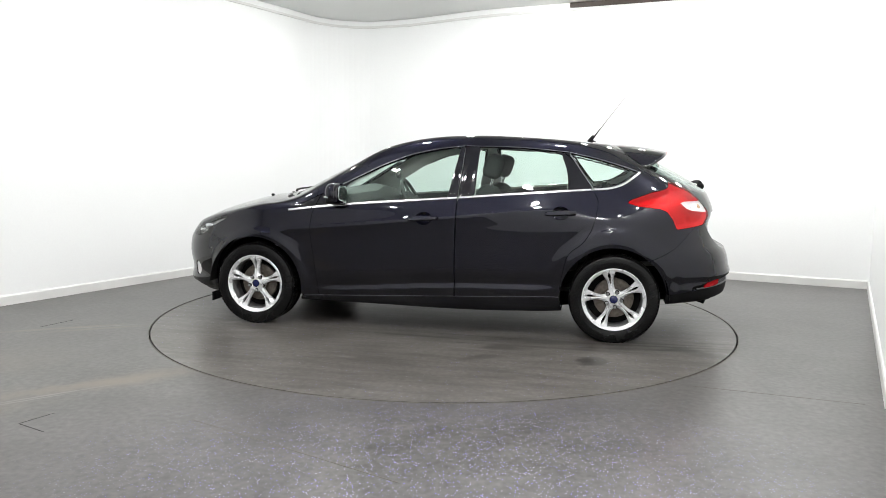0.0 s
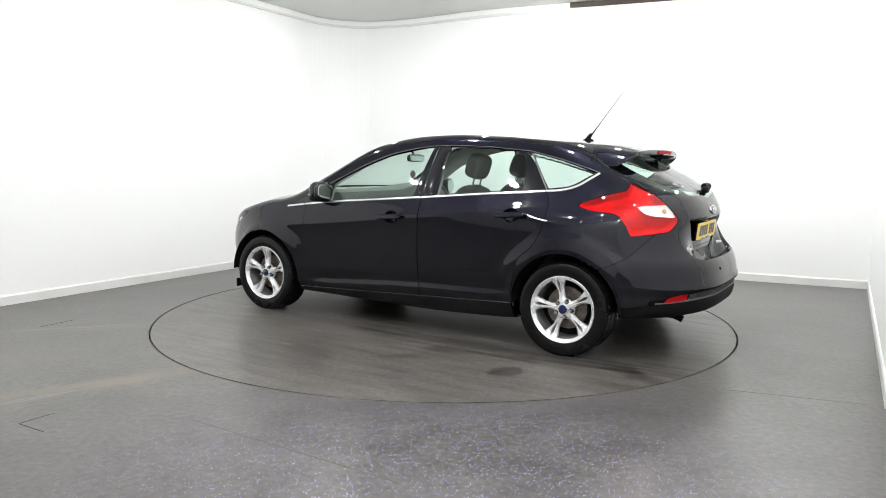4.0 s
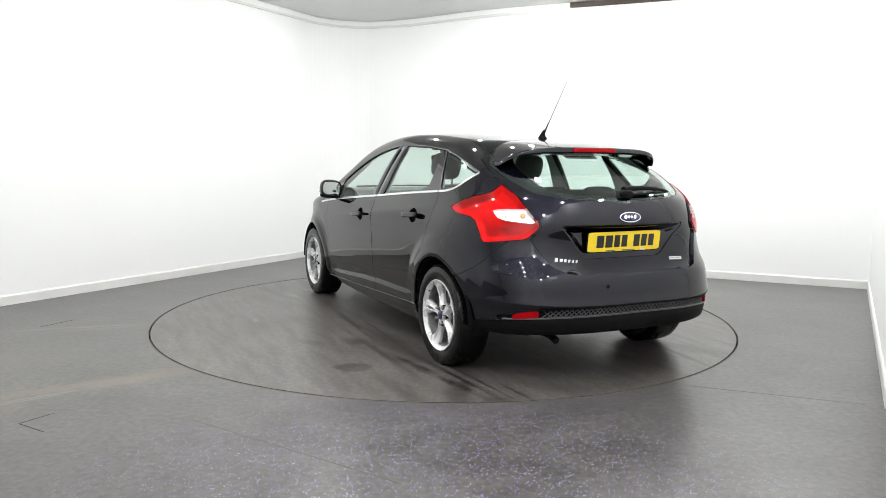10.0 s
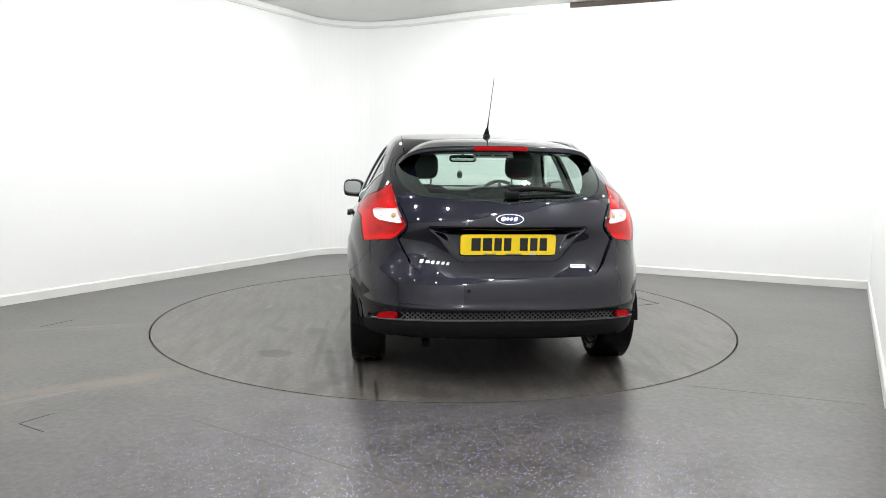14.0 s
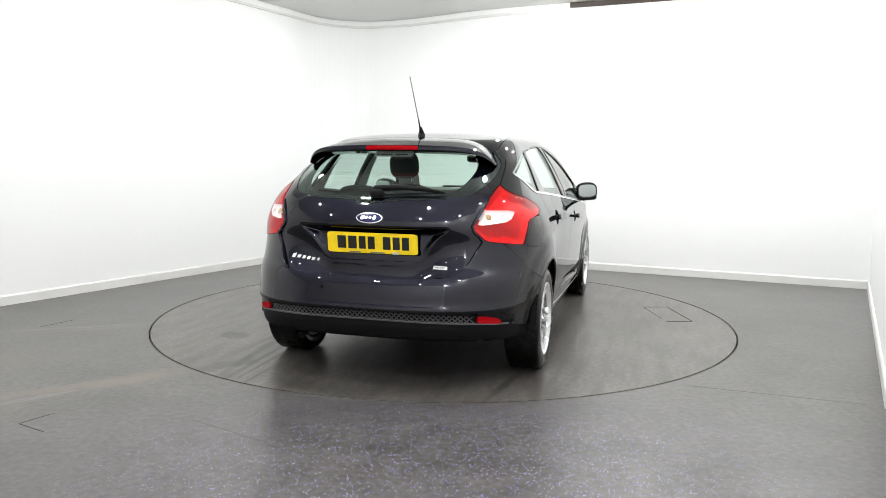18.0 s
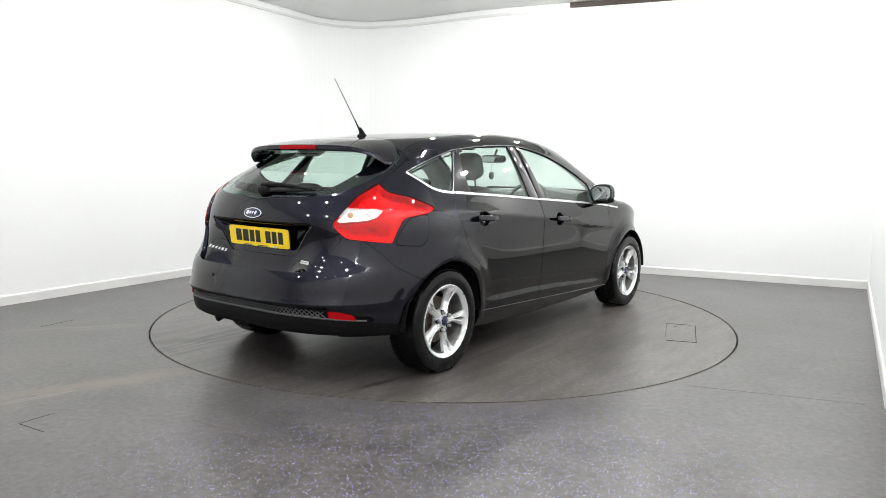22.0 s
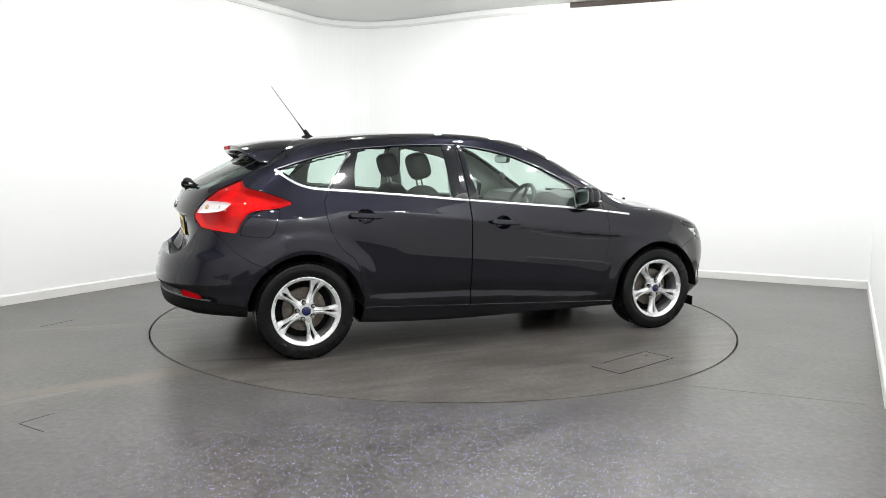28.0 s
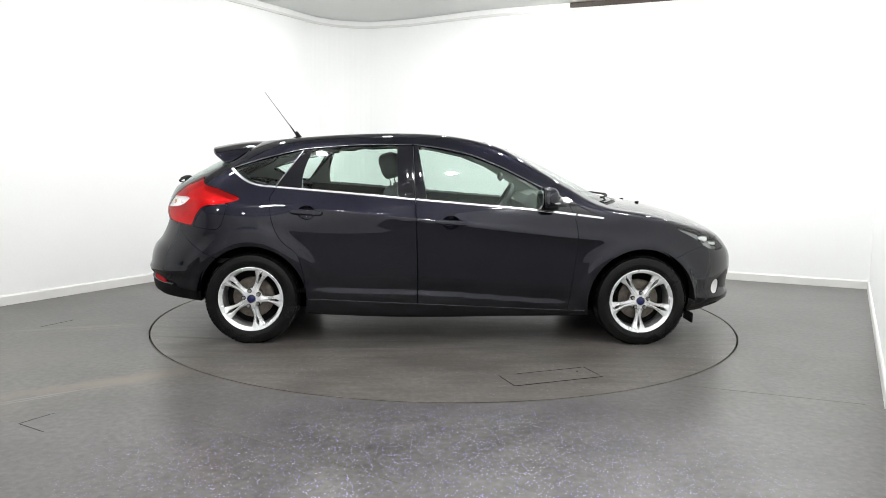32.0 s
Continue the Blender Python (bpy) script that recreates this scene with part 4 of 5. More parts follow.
def ribbon(points, width, height, side, bm=None, place=skin_at, sunk=0.002):
    """A rounded strip that lies on the skin along a line."""
    bm = bm or bmesh.new()
    pts = [place(a, b, side) if place is skin_at else place(a, b) for a, b in points]
    rings = []
    for i, (p, n) in enumerate(pts):
        t = (pts[min(i + 1, len(pts) - 1)][0] - pts[max(i - 1, 0)][0]).normalized()
        b = n.cross(t).normalized()
        ring = [p + b * (width * u) + n * v for u, v in ((-0.5, -sunk), (-0.5, height * 0.5), (-0.32, height), (0.32, height), (0.5, height * 0.5), (0.5, -sunk))]
        rings.append([bm.verts.new(q) for q in ring])
    for a, b in zip(rings, rings[1:]):
        for k in range(6):
            bm.faces.new((a[k], a[(k + 1) % 6], b[(k + 1) % 6], b[k]))
    bm.faces.new(rings[0]), bm.faces.new(rings[-1])
    return bm


def ball(size, at, power=2.0, turn=None, rings=14, steps=20, bm=None):
    """A rounded block: a superellipsoid of full size."""
    bm = bm or bmesh.new()
    e = 2.0 / power

    def s(v):
        return math.copysign(abs(v) ** e, v)
    rows = []
    m = Matrix.Translation(at) @ (turn.to_4x4() if turn else Matrix())
    for i in range(rings + 1):
        a = -math.pi / 2 + math.pi * i / rings
        if i in (0, rings):
            rows.append([bm.verts.new(m @ Vector((0, 0, size[2] / 2 * s(math.sin(a)))))])
            continue
        rows.append([bm.verts.new(m @ Vector((size[0] / 2 * s(math.cos(a)) * s(math.cos(2 * math.pi * k / steps)), size[1] / 2 * s(math.cos(a)) * s(math.sin(2 * math.pi * k / steps)), size[2] / 2 * s(math.sin(a)))))
                     for k in range(steps)])
    for p, q in zip(rows, rows[1:]):
        for k in range(steps):
            j = (k + 1) % steps
            if len(p) == 1:
                bm.faces.new((p[0], q[j], q[k]))
            elif len(q) == 1:
                bm.faces.new((p[k], p[j], q[0]))
            else:
                bm.faces.new((p[k], p[j], q[j], q[k]))
    return bm


BELT_FRONT = [(1.045, 0.872), (0.96, 0.882), (0.868, 0.893)]
BELT_DOOR = [(0.858, 0.894), (0.62, 0.920), (0.2, 0.953), (-0.214, 0.984)]
BELT_REAR = [(-0.226, 0.985), (-0.8, 1.031), (-1.148, 1.056)]
BELT_TAIL = [(-1.160, 1.057), (-1.26, 1.065), (-1.345, 1.088), (-1.43, 1.142), (-1.474, 1.177)]
TOP_TAIL = [(-1.474, 1.180), (-1.335, 1.226), (-1.215, 1.261), (-0.99, 1.314)]
TOP_REAR = [(-0.985, 1.315), (-0.62, 1.346), (-0.25, 1.353)]
TOP_DOOR = [(-0.235, 1.353), (-0.05, 1.330), (0.153, 1.286), (0.355, 1.208), (0.60, 1.087), (0.775, 1.004)]
QUARTER_BAR = [(-1.160, 1.066), (-1.075, 1.185), (-0.992, 1.302)]


def trims(car):
    for side in (1, -1):
        for line, w, mat in ((BELT_FRONT, 0.016, CHROME), (BELT_DOOR, 0.017, CHROME), (BELT_REAR, 0.017, CHROME), (BELT_TAIL, 0.017, CHROME)):
            part("belt_trim", ribbon(spread(line), w, 0.005, side), mat, car, "bright chrome strip", True)
        part("quarter_trim", ribbon(spread(QUARTER_BAR), 0.007, 0.003, side), SATIN, car, "", True)
        for line in (TOP_TAIL, TOP_REAR, TOP_DOOR):
            part("window_trim", ribbon(spread(line), 0.005, 0.003, side), SATIN, car, "", True)
        part("sill_trim", ribbon(spread([(-0.945, 0.3058), (0.0, 0.268), (0.945, 0.2302)]), 0.004, 0.003, side), SATIN, car, "", True)


HANDLES = ((0.018, 0.833), (-0.945, 0.893))


def handles(car):
    for side in (1, -1):
        for hx, hz in HANDLES:
            p, n = skin_at(hx, hz, side)
            q, _ = skin_at(hx + 0.05, hz - 0.003, side)
            t = (q - p).normalized()
            u = n.cross(t).normalized()
            if u.z < 0:
                u = -u
            turn = Matrix((t, u, t.cross(u))).transposed() if t.cross(u).dot(n) > 0 else Matrix((-t, u, n)).transposed()
            h = part("door_handle", ball((0.215, 0.036, 0.028), p + n * 0.027, 4.5, turn, 12, 28), PAINT, car, "", True, 50)
            for k, off in enumerate((-0.085, 0.085)):
                part("handle_foot", box(0.036, 0.024, 0.028, p + n * 0.011 + t * off, 0.006, turn), PAINT, h)
            part("handle_lock", box(0.003, 0.0365, 0.0285, p + n * 0.027 + t * (-0.055 if side > 0 else 0.055), 0.001, turn), GLOSS_BLACK, h)


def mirrors(car):
    for side in (1, -1):
        c = Vector((0.668, side * 0.902, 1.0))
        turn = Matrix.Rotation(radians(-9 * side), 3, "Z") @ Matrix.Rotation(radians(4 * side), 3, "X")
        h = part("door_mirror", ball((0.112, 0.182, 0.152), c, 2.7, turn, 14, 24), PAINT, car, "", True, 60)
        part("mirror_surround", ball((0.05, 0.176, 0.146), c + turn @ Vector((-0.038, 0, 0)), 3.0, turn, 12, 24), GLOSS_BLACK, h, "", True, 60)
        part("mirror_glass", ball((0.006, 0.146, 0.112), c + turn @ Vector((-0.0625, 0, 0.002)), 3.2, turn, 12, 24), MIRROR, h, "silvered mirror glass", True, 40)
        part("mirror_lower", ball((0.100, 0.168, 0.050), c + turn @ Vector((0.002, 0, -0.055)), 3.0, turn, 10, 20), BLACK_PLASTIC, h, "", True, 60)
        part("mirror_indicator", ball((0.060, 0.112, 0.016), c + turn @ Vector((0.026, side * 0.034, -0.030)), 3.5, turn, 8, 16), LENS_CLEAR, h, "clear indicator lens", True, 60)
        p, n = skin_at(0.70, 0.945, side)
        part("mirror_arm", tube([p - n * 0.02, p + n * 0.02 + Vector((0, 0, 0.005)), c + Vector((0, -side * 0.04, -0.04))], 0.026, 10), GLOSS_BLACK, h, "", True)


def wheel(car, at, side, spin):
    w = empty("wheel")
    w.parent = car
    w.matrix_basis = pose(*at) @ (Matrix() if side > 0 else pose(0, 0, 0, 0, 0, 180)) @ Matrix.Rotation(radians(spin * side), 4, "Y")
    prof = [(0.214, -0.100), (0.235, -0.108), (0.275, -0.112), (0.296, -0.104), (0.3045, -0.088), (0.306, -0.06), (0.3065, 0.0), (0.306, 0.06), (0.3045, 0.088), (0.296, 0.102), (0.278, 0.110), (0.262, 0.1115), (0.259, 0.1135), (0.252, 0.1135), (0.249, 0.111), (0.232, 0.107), (0.219, 0.100), (0.214, 0.09)]
    part("tyre", lathe([(r, -y * 0.93) for r, y in prof][::-1], 72), RUBBER, w, "worn black rubber tyre", True, 40)
    tread = bmesh.new()
    for k in range(72):
        a = 2 * math.pi * k / 72
        for y, lean in ((-0.066, 0.5), (0.0, -0.3), (0.066, -0.5)):
            m = Matrix.Rotation(a, 4, "Y") @ Matrix.Translation((0.3070, y, 0)) @ Matrix.Rotation(lean, 4, "X")
            bmesh.ops.create_cube(tread, size=1, matrix=m @ Matrix.Diagonal((0.0022, 0.046, 0.019, 1)))
    part("tread", tread, RUBBER, w)
    lip = lathe([(0.2165, 0.090), (0.2185, 0.101), (0.2150, 0.103), (0.2090, 0.097), (0.1975, 0.089), (0.1945, 0.085), (0.1935, 0.076)], 72)
    barrel = lathe([(0.1935, 0.077), (0.1900, 0.066), (0.186, -0.04), (0.200, -0.09), (0.214, -0.098)], 72)
    rim = part("rim", lip, ALLOY, w, "silver alloy wheel rim", True, 30)
    # the barrel is coloured darker than the lip and spokes
    part("rim_barrel", barrel, BARREL, rim, "dark grey inner barrel", True, 30)
    for k in range(5):
        for s in (-1, 1):
            bm = bmesh.new()
            rings = []
            for j in range(13):
                f = j / 12
                r = 0.048 + f * 0.152
                slot = 0.0085 * max(0.0, min(1.0, (f - 0.30) / 0.42)) * max(0.0, min(1.0, (0.94 - f) / 0.10)) + 0.0001
                out = 0.0245 - 0.005 * math.sin(math.pi * min(1, f * 1.4)) + 0.027 * max(0, (f - 0.40) / 0.60) ** 1.9
                crest = slot + 0.30 * (out - slot)
                top = 0.080 + 0.014 * f - 0.010 * math.sin(math.pi * f)
                dip = 0.004 + 0.010 * math.sin(math.pi * min(1, f * 1.05))
                rings.append([bm.verts.new((s * x, y, r)) for x, y in ((slot, top - 0.034), (slot, top - 0.0035), (slot + 0.0025, top), (crest, top + 0.001), (out - 0.003, top - dip), (out, top - dip - 0.004), (out, top - 0.034))])
            for a, b in zip(rings, rings[1:]):
                for q in range(7):
                    bm.faces.new((a[q], a[(q + 1) % 7], b[(q + 1) % 7], b[q]))
            bm.faces.new(rings[0]), bm.faces.new(rings[-1])
            bmesh.ops.rotate(bm, verts=bm.verts[:], cent=(0, 0, 0), matrix=Matrix.Rotation(radians(72 * k), 3, "Y"))
            bmesh.ops.recalc_face_normals(bm, faces=bm.faces[:])
            part("spoke", bm, ALLOY, w, "", True, 24)
    part("hub", lathe([(0.0, 0.072), (0.040, 0.074), (0.062, 0.074), (0.068, 0.068), (0.069, 0.03)], 40), ALLOY, w, "", True, 40)
    part("centre_cap", lathe([(0.0, 0.087), (0.020, 0.087), (0.026, 0.084), (0.0275, 0.070)], 32), BLUE, w, "dark blue centre cap", True, 40)
    part("cap_ring", lathe([(0.0275, 0.070), (0.029, 0.084), (0.031, 0.070)], 32), CHROME, w, "", True)
    for k in range(5):
        a = radians(72 * k + 36)
        well = lathe([(0.0, 0.0760), (0.0125, 0.0760), (0.0145, 0.0785), (0.0150, 0.060)], 20)
        bmesh.ops.translate(well, verts=well.verts[:], vec=(0.054 * math.sin(a), 0, 0.054 * math.cos(a)))
        part("nut_well", well, DULL_BLACK, w, "dark recess round a wheel nut", True, 30)
        b = lathe([(0.0, 0.096), (0.0075, 0.095), (0.0105, 0.091), (0.011, 0.076)], 6)
        bmesh.ops.translate(b, verts=b.verts[:], vec=(0.054 * math.sin(a), 0, 0.054 * math.cos(a)))
        part("wheel_nut", b, NUT, w, "steel wheel nut")
    part("brake_disc", lathe([(0.0, 0.040), (0.07, 0.040), (0.075, 0.012), (0.138, 0.012), (0.140, -0.010), (0.07, -0.012)], 48), STEEL, w, "rusty brake disc", True, 30)
    part("back_plate", lathe([(0.0, -0.03), (0.188, -0.03), (0.190, -0.06)], 40), DULL_BLACK, w, "", True)
    valve = tube([(0.0, 0.08, 0.196), (0.0, 0.098, 0.188)], 0.004, 6)
    bmesh.ops.rotate(valve, verts=valve.verts[:], cent=(0, 0, 0), matrix=Matrix.Rotation(radians(36), 3, "Y"))
    part("valve", valve, INK, w)
    return w


def arch_liner(car, x, side):
    bm = bmesh.new()
    rows = []
    for y in (0.50, 0.70, 0.850):
        rows.append([bm.verts.new((x + 0.372 * math.cos(a), side * y, 0.303 + 0.372 * math.sin(a))) for a in np.linspace(0.02, math.pi - 0.02, 33)])
    for a, b in zip(rows, rows[1:]):
        for i in range(32):
            bm.faces.new((a[i], a[i + 1], b[i + 1], b[i]))
    bm.faces.new(rows[0])
    part("arch_liner", bm, DULL_BLACK, car, "", True)


def tail_lamps(car):
    lens = np.minimum(f_rear_lamp, -f_clear)
    # stepped reflector: a deep upper wing, a shallow band under it, round pockets low down
    ang = lamp_angle(SX, SY) / 0.0131
    wing = step(-0.004, 0.004, SZ - (0.985 - 0.0006 * (ang - 60)))
    pocket = np.clip(1 - np.hypot((ang - 50) * 0.0131, SZ - 0.858) / 0.030, 0, 1) + np.clip(1 - np.hypot((ang - 44) * 0.0131, SZ - 1.02) / 0.024, 0, 1)
    ledge = step(0.0, 0.016, f_rear_lamp)
    depth = 0.006 + ledge * (0.010 + 0.010 * wing + 0.016 * step(0.012, 0.020, f_rear_lamp) + 0.012 * np.clip(pocket, 0, 1) ** 0.5)
    for side in ("left", "right"):
        bowl = panel("lamp_housing", f_rear_lamp - 0.0005, SILVER, car, side, sink=depth, flange=0)[0]
        bowl.name = "tail_lamp"
        panel("red_lens", lens - 0.001, RED_PANE, bowl, side, lift=0.004, flange=0.006, label="glossy red lens")
        panel("clear_lens", f_clear - 0.0008, CLEAR_PANE, bowl, side, lift=0.0045, flange=0.006, label="clear reversing and indicator lens")
        panel("clear_reflector", f_clear - 0.0012, CLEAR_BOWL, bowl, side, sink=0.002 + 0.008 * step(0.0, 0.012, f_clear), flange=0, label="bright silvered reflector")
        s = 1 if side == "left" else -1
        p, n = rear_at(s * 0.622, 0.953)
        part("indicator_bulb", ball((0.020, 0.034, 0.034), p - n * 0.014, 2.2, n.to_track_quat("X", "Z").to_matrix()), LENS_AMBER, bowl, "amber bulb behind the lens", True)
        p, n = rear_at(s * 0.690, 0.952)
        part("reversing_bulb", ball((0.016, 0.026, 0.026), p - n * 0.014, 2.2, n.to_track_quat("X", "Z").to_matrix()), CHROME, bowl, "", True)


def top_z(x, y):
    lo, hi = np.full_like(x, 0.9), np.full_like(x, 1.6)
    for _ in range(30):
        mid = (lo + hi) / 2
        out = form(x, y, mid) > 0
        hi, lo = np.where(out, mid, hi), np.where(out, lo, mid)
    return lo


def spoiler(car):
    bm = bmesh.new()
    rows = []
    ys = np.linspace(-0.580, 0.580, 61)
    a_ = np.abs(ys) / 0.580
    roots = -1.262 - 0.115 * a_ ** 2.2 - 0.12 * a_ ** 10
    root_z = top_z(roots, ys)
    for y, x0, z0 in zip(ys, roots, root_z):
        a = abs(y) / 0.580
        z0 -= 0.001
        xt, zt = -1.692 + 0.055 * a ** 2 + 0.085 * a ** 12, 1.334 - 0.018 * a ** 2 - 0.080 * a ** 9
        line = []
        for s in np.linspace(0, 1, 9):
            line.append((x0 + (xt - x0) * s, z0 + (zt - z0) * s + 0.012 * math.sin(math.pi * s) * (1 - a ** 4)))
        line.append((xt - 0.006, zt - 0.010))
        line.append((xt - 0.004, zt - 0.026 + 0.012 * a ** 6))
        line.append((xt + 0.015, zt - 0.034 + 0.022 * a ** 6))
        for s in np.linspace(0.15, 1, 6):
            gx, gz = xt + 0.19 - 0.13 * a ** 6, zt - 0.046 + 0.026 * a ** 6
            line.append((xt + 0.015 + (gx - xt - 0.015) * s, zt - 0.034 + 0.022 * a ** 6 + (gz - zt + 0.034 - 0.022 * a ** 6) * s))
        rows.append([bm.verts.new((px, y, pz)) for px, pz in line])
    for a, b in zip(rows, rows[1:]):
        for i in range(len(a) - 1):
            bm.faces.new((a[i], a[i + 1], b[i + 1], b[i]))
    for r in (rows[0], rows[-1]):
        bm.faces.new(r)
    sp = part("roof_spoiler", bm, PAINT, car, "", True, 40)
    lamp = bmesh.new()
    prev = None
    for y in np.linspace(-0.155, 0.155, 13):
        a = abs(y) / 0.592
        x = -1.700 + 0.055 * a ** 2
        z = 1.334 - 0.018 * a ** 2
        ring = [lamp.verts.new(v) for v in ((x + 0.02, y, z - 0.002), (x - 0.001, y, z - 0.005), (x - 0.0035, y, z - 0.015), (x, y, z - 0.027), (x + 0.02, y, z - 0.03))]
        if prev:
            for i in range(4):
                lamp.faces.new((prev[i], prev[i + 1], ring[i + 1], ring[i]))
        else:
            lamp.faces.new(ring)
        prev = ring
    lamp.faces.new(prev)
    part("high_brake_lamp", lamp, LENS_RED, sp, "narrow red brake lamp", True, 40)


def aerial(car):
    z = float(top_line(-1.13)) - 0.003
    b = ball((0.090, 0.040, 0.034), (-1.130, 0, z + 0.002), 2.0)
    tube([(-1.128, 0, z + 0.006), (-1.138, 0, z + 0.030), (-1.150, 0, z + 0.056)], 0.024, 14, b, 0.34)
    root = part("aerial", b, BLACK_PLASTIC, car, "black rubber aerial foot", True)
    part("mast", tube([(-1.142, 0, z + 0.02), (-1.20, -0.001, z + 0.105)], 0.0065, 8, taper=0.6), BLACK_PLASTIC, root, "", True)
    part("whip", tube([(-1.198, -0.001, z + 0.10), (-1.385, -0.004, z + 0.352)], 0.0034, 6, taper=0.7), WHIP, root, "", True)


def flat_on_tail(name, bm, y, z, mat, parent, label="", lift=0.0, smooth=False):
    """Poses a piece drawn in its x (to the car's right... left) and y (up) on the tail."""
    p, n = gate_at(y, z) if z < 1.03 else rear_at(y, z)
    side = Vector((0, 0, 1)).cross(n).normalized()
    up = n.cross(side)
    m = Matrix.Translation(p + n * lift) @ Matrix((side, up, n)).transposed().to_4x4()
    bmesh.ops.transform(bm, matrix=m, verts=bm.verts[:])
    return part(name, bm, mat, parent, label, smooth)


def oval(rx, ry, n=40, power=2.0):
    return [(rx * math.copysign(abs(math.cos(a)) ** (2 / power), math.cos(a)), ry * math.copysign(abs(math.sin(a)) ** (2 / power), math.sin(a))) for a in np.linspace(0, 2 * math.pi, n, endpoint=False)]


def tail_fittings(car):
    # the plate and its bars, a holder under it
    px, pz = -2.000, 0.800
    lean = 0.10
    n = Vector((-1, 0, -lean)).normalized()
    side = Vector((0, -1, 0))
    m = Matrix.Translation((px, 0, pz)) @ Matrix((side, n.cross(side), n)).transposed().to_4x4()
    pl = part("number_plate", prism(oval(0.260, 0.0565, 48, 16), 0.004, m), YELLOW, car, "yellow reflective rear plate")
    holder = prism(oval(0.262, 0.0585, 48, 16), 0.010, m @ Matrix.Translation((0, -0.003, -0.0102)))
    part("plate_holder", holder, BLACK_PLASTIC, pl)
    x = -0.204
    for k, w in enumerate((0.056, 0.056, 0.046, 0.046, None, 0.050, 0.046, 0.046)):
        if w is None:
            x += 0.034
            continue
        part("plate_bar", box(w - 0.006, 0.070, 0.0016, (0, 0, 0), 0.003), INK, pl).data.transform(m @ Matrix.Translation((x + w / 2, 0.002, 0.0046)))
        x += w + 0.0065
    for dx, w, mat in ((-0.10, 0.065, GREY_INK), (0.03, 0.085, GREY_INK), (0.135, 0.036, STICKER)):
        part("plate_caption", box(w, 0.006 if mat is GREY_INK else 0.012, 0.0012), mat, pl).data.transform(m @ Matrix.Translation((dx, -0.0515, 0.0046)))
    # maker's oval, left plain
    bd = flat_on_tail("badge", prism(oval(0.076, 0.031), 0.008, bevel=0.002), 0.0, 0.941, CHROME, car, "chrome-rimmed blue oval badge", 0.0, True)
    flat_on_tail("badge_field", prism(oval(0.069, 0.0255), 0.0022, bevel=0.0008), 0.0, 0.941, BLUE, bd, "", 0.0085, True)
    for dx, w, h in ((-0.036, 0.012, 0.0125), (-0.014, 0.009, 0.0085), (0.006, 0.008, 0.0085), (0.030, 0.010, 0.012)):
        flat_on_tail("badge_mark", prism([(x + dx + 0.25 * y, y) for x, y in oval(w, h, 24)], 0.0012), 0.0, 0.942, CHROME, bd, "", 0.0107, True)
    # lettering in plain bars
    for k, (y, w, hgt) in enumerate(((0.478, 0.026, 0.026), (0.448, 0.026, 0.020), (0.420, 0.022, 0.020), (0.393, 0.022, 0.020), (0.366, 0.024, 0.020), (0.338, 0.020, 0.020))):
        flat_on_tail("letter_bar", prism([(-w * 0.38 - hgt * 0.12, -hgt * 0.42), (w * 0.38 - hgt * 0.12, -hgt * 0.42), (w * 0.38 + hgt * 0.16, hgt * 0.42), (-w * 0.38 + hgt * 0.16, hgt * 0.42)], 0.003, bevel=0.0008), y, 0.722 + 0.0004 * k, LETTER, car, "", 0.0)
    flat_on_tail("trim_badge", box(0.082, 0.020, 0.004, (0, 0, 0.002), 0.0015), -0.400, 0.706, LETTER, car, "small silver badge")
    for dx in (-0.02, 0.012):
        flat_on_tail("badge_bar", box(0.026, 0.007, 0.001, (dx, 0.001, 0.0045)), -0.400, 0.706, GREY_INK, car)
    # small round plug in the bumper
    p, n = rear_at(0.23, 0.572)
    plug = lathe([(0.0, 0.0008), (0.0085, 0.0008), (0.0105, 0.0022), (0.0115, -0.002)], 20)
    part("bumper_plug", plug, BLACK_PLASTIC, car, "", True).data.transform(Matrix.Translation(p) @ n.to_track_quat("Y", "Z").to_matrix().to_4x4())
    # rear wiper
    wp = part("rear_wiper", ball((0.05, 0.085, 0.050), rear_at(-0.02, 1.064)[0] + Vector((-0.016, 0, 0.004)), 2.6), BLACK_PLASTIC, car, "", True, 60)
    pts = [rear_at(y, z)[0] + rear_at(y, z)[1] * h for y, z, h in ((-0.005, 1.069, 0.026), (-0.05, 1.073, 0.030), (-0.14, 1.076, 0.030), (-0.26, 1.073, 0.026), (-0.36, 1.066, 0.018))]
    part("wiper_arm", tube(pts, 0.0200, 12, taper=0.36), BLACK_PLASTIC, wp, "", True)
    pts = [rear_at(y, z)[0] + rear_at(y, z)[1] * 0.010 for y, z in ((-0.06, 1.055), (-0.18, 1.060), (-0.30, 1.064), (-0.385, 1.068))]
    part("wiper_blade", tube(pts, 0.006, 6), BLACK_PLASTIC, wp, "", True)
    wires = bmesh.new()
    for z in np.arange(1.10, 1.30, 0.026):
        tube([rear_at(y, z)[0] - rear_at(y, z)[1] * 0.006 for y in np.linspace(-0.46, 0.46, 12)], 0.0003, 4, wires)
    part("demister_wires", wires, GREY_INK, car, "thin heating wires in the rear window")
    # sticker inside the glass
    sheet = bmesh.new()
    sheet.faces.new([sheet.verts.new((sx * 0.1175, sy * 0.0275, 0)) for sx, sy in ((-1, -1), (1, -1), (1, 1), (-1, 1))])
    st = flat_on_tail("window_sticker", sheet, 0.024, 1.276, STICKER, car, "white sticker strip on the rear window", 0.0035)
    for dx, w in ((-0.098, 0.014), (-0.045, 0.075), (0.045, 0.08)):
        flat_on_tail("sticker_bar", box(w, 0.018, 0.0006, (dx, 0, 0.0008)), 0.024, 1.276, GREY_INK, st, "", 0.0035)
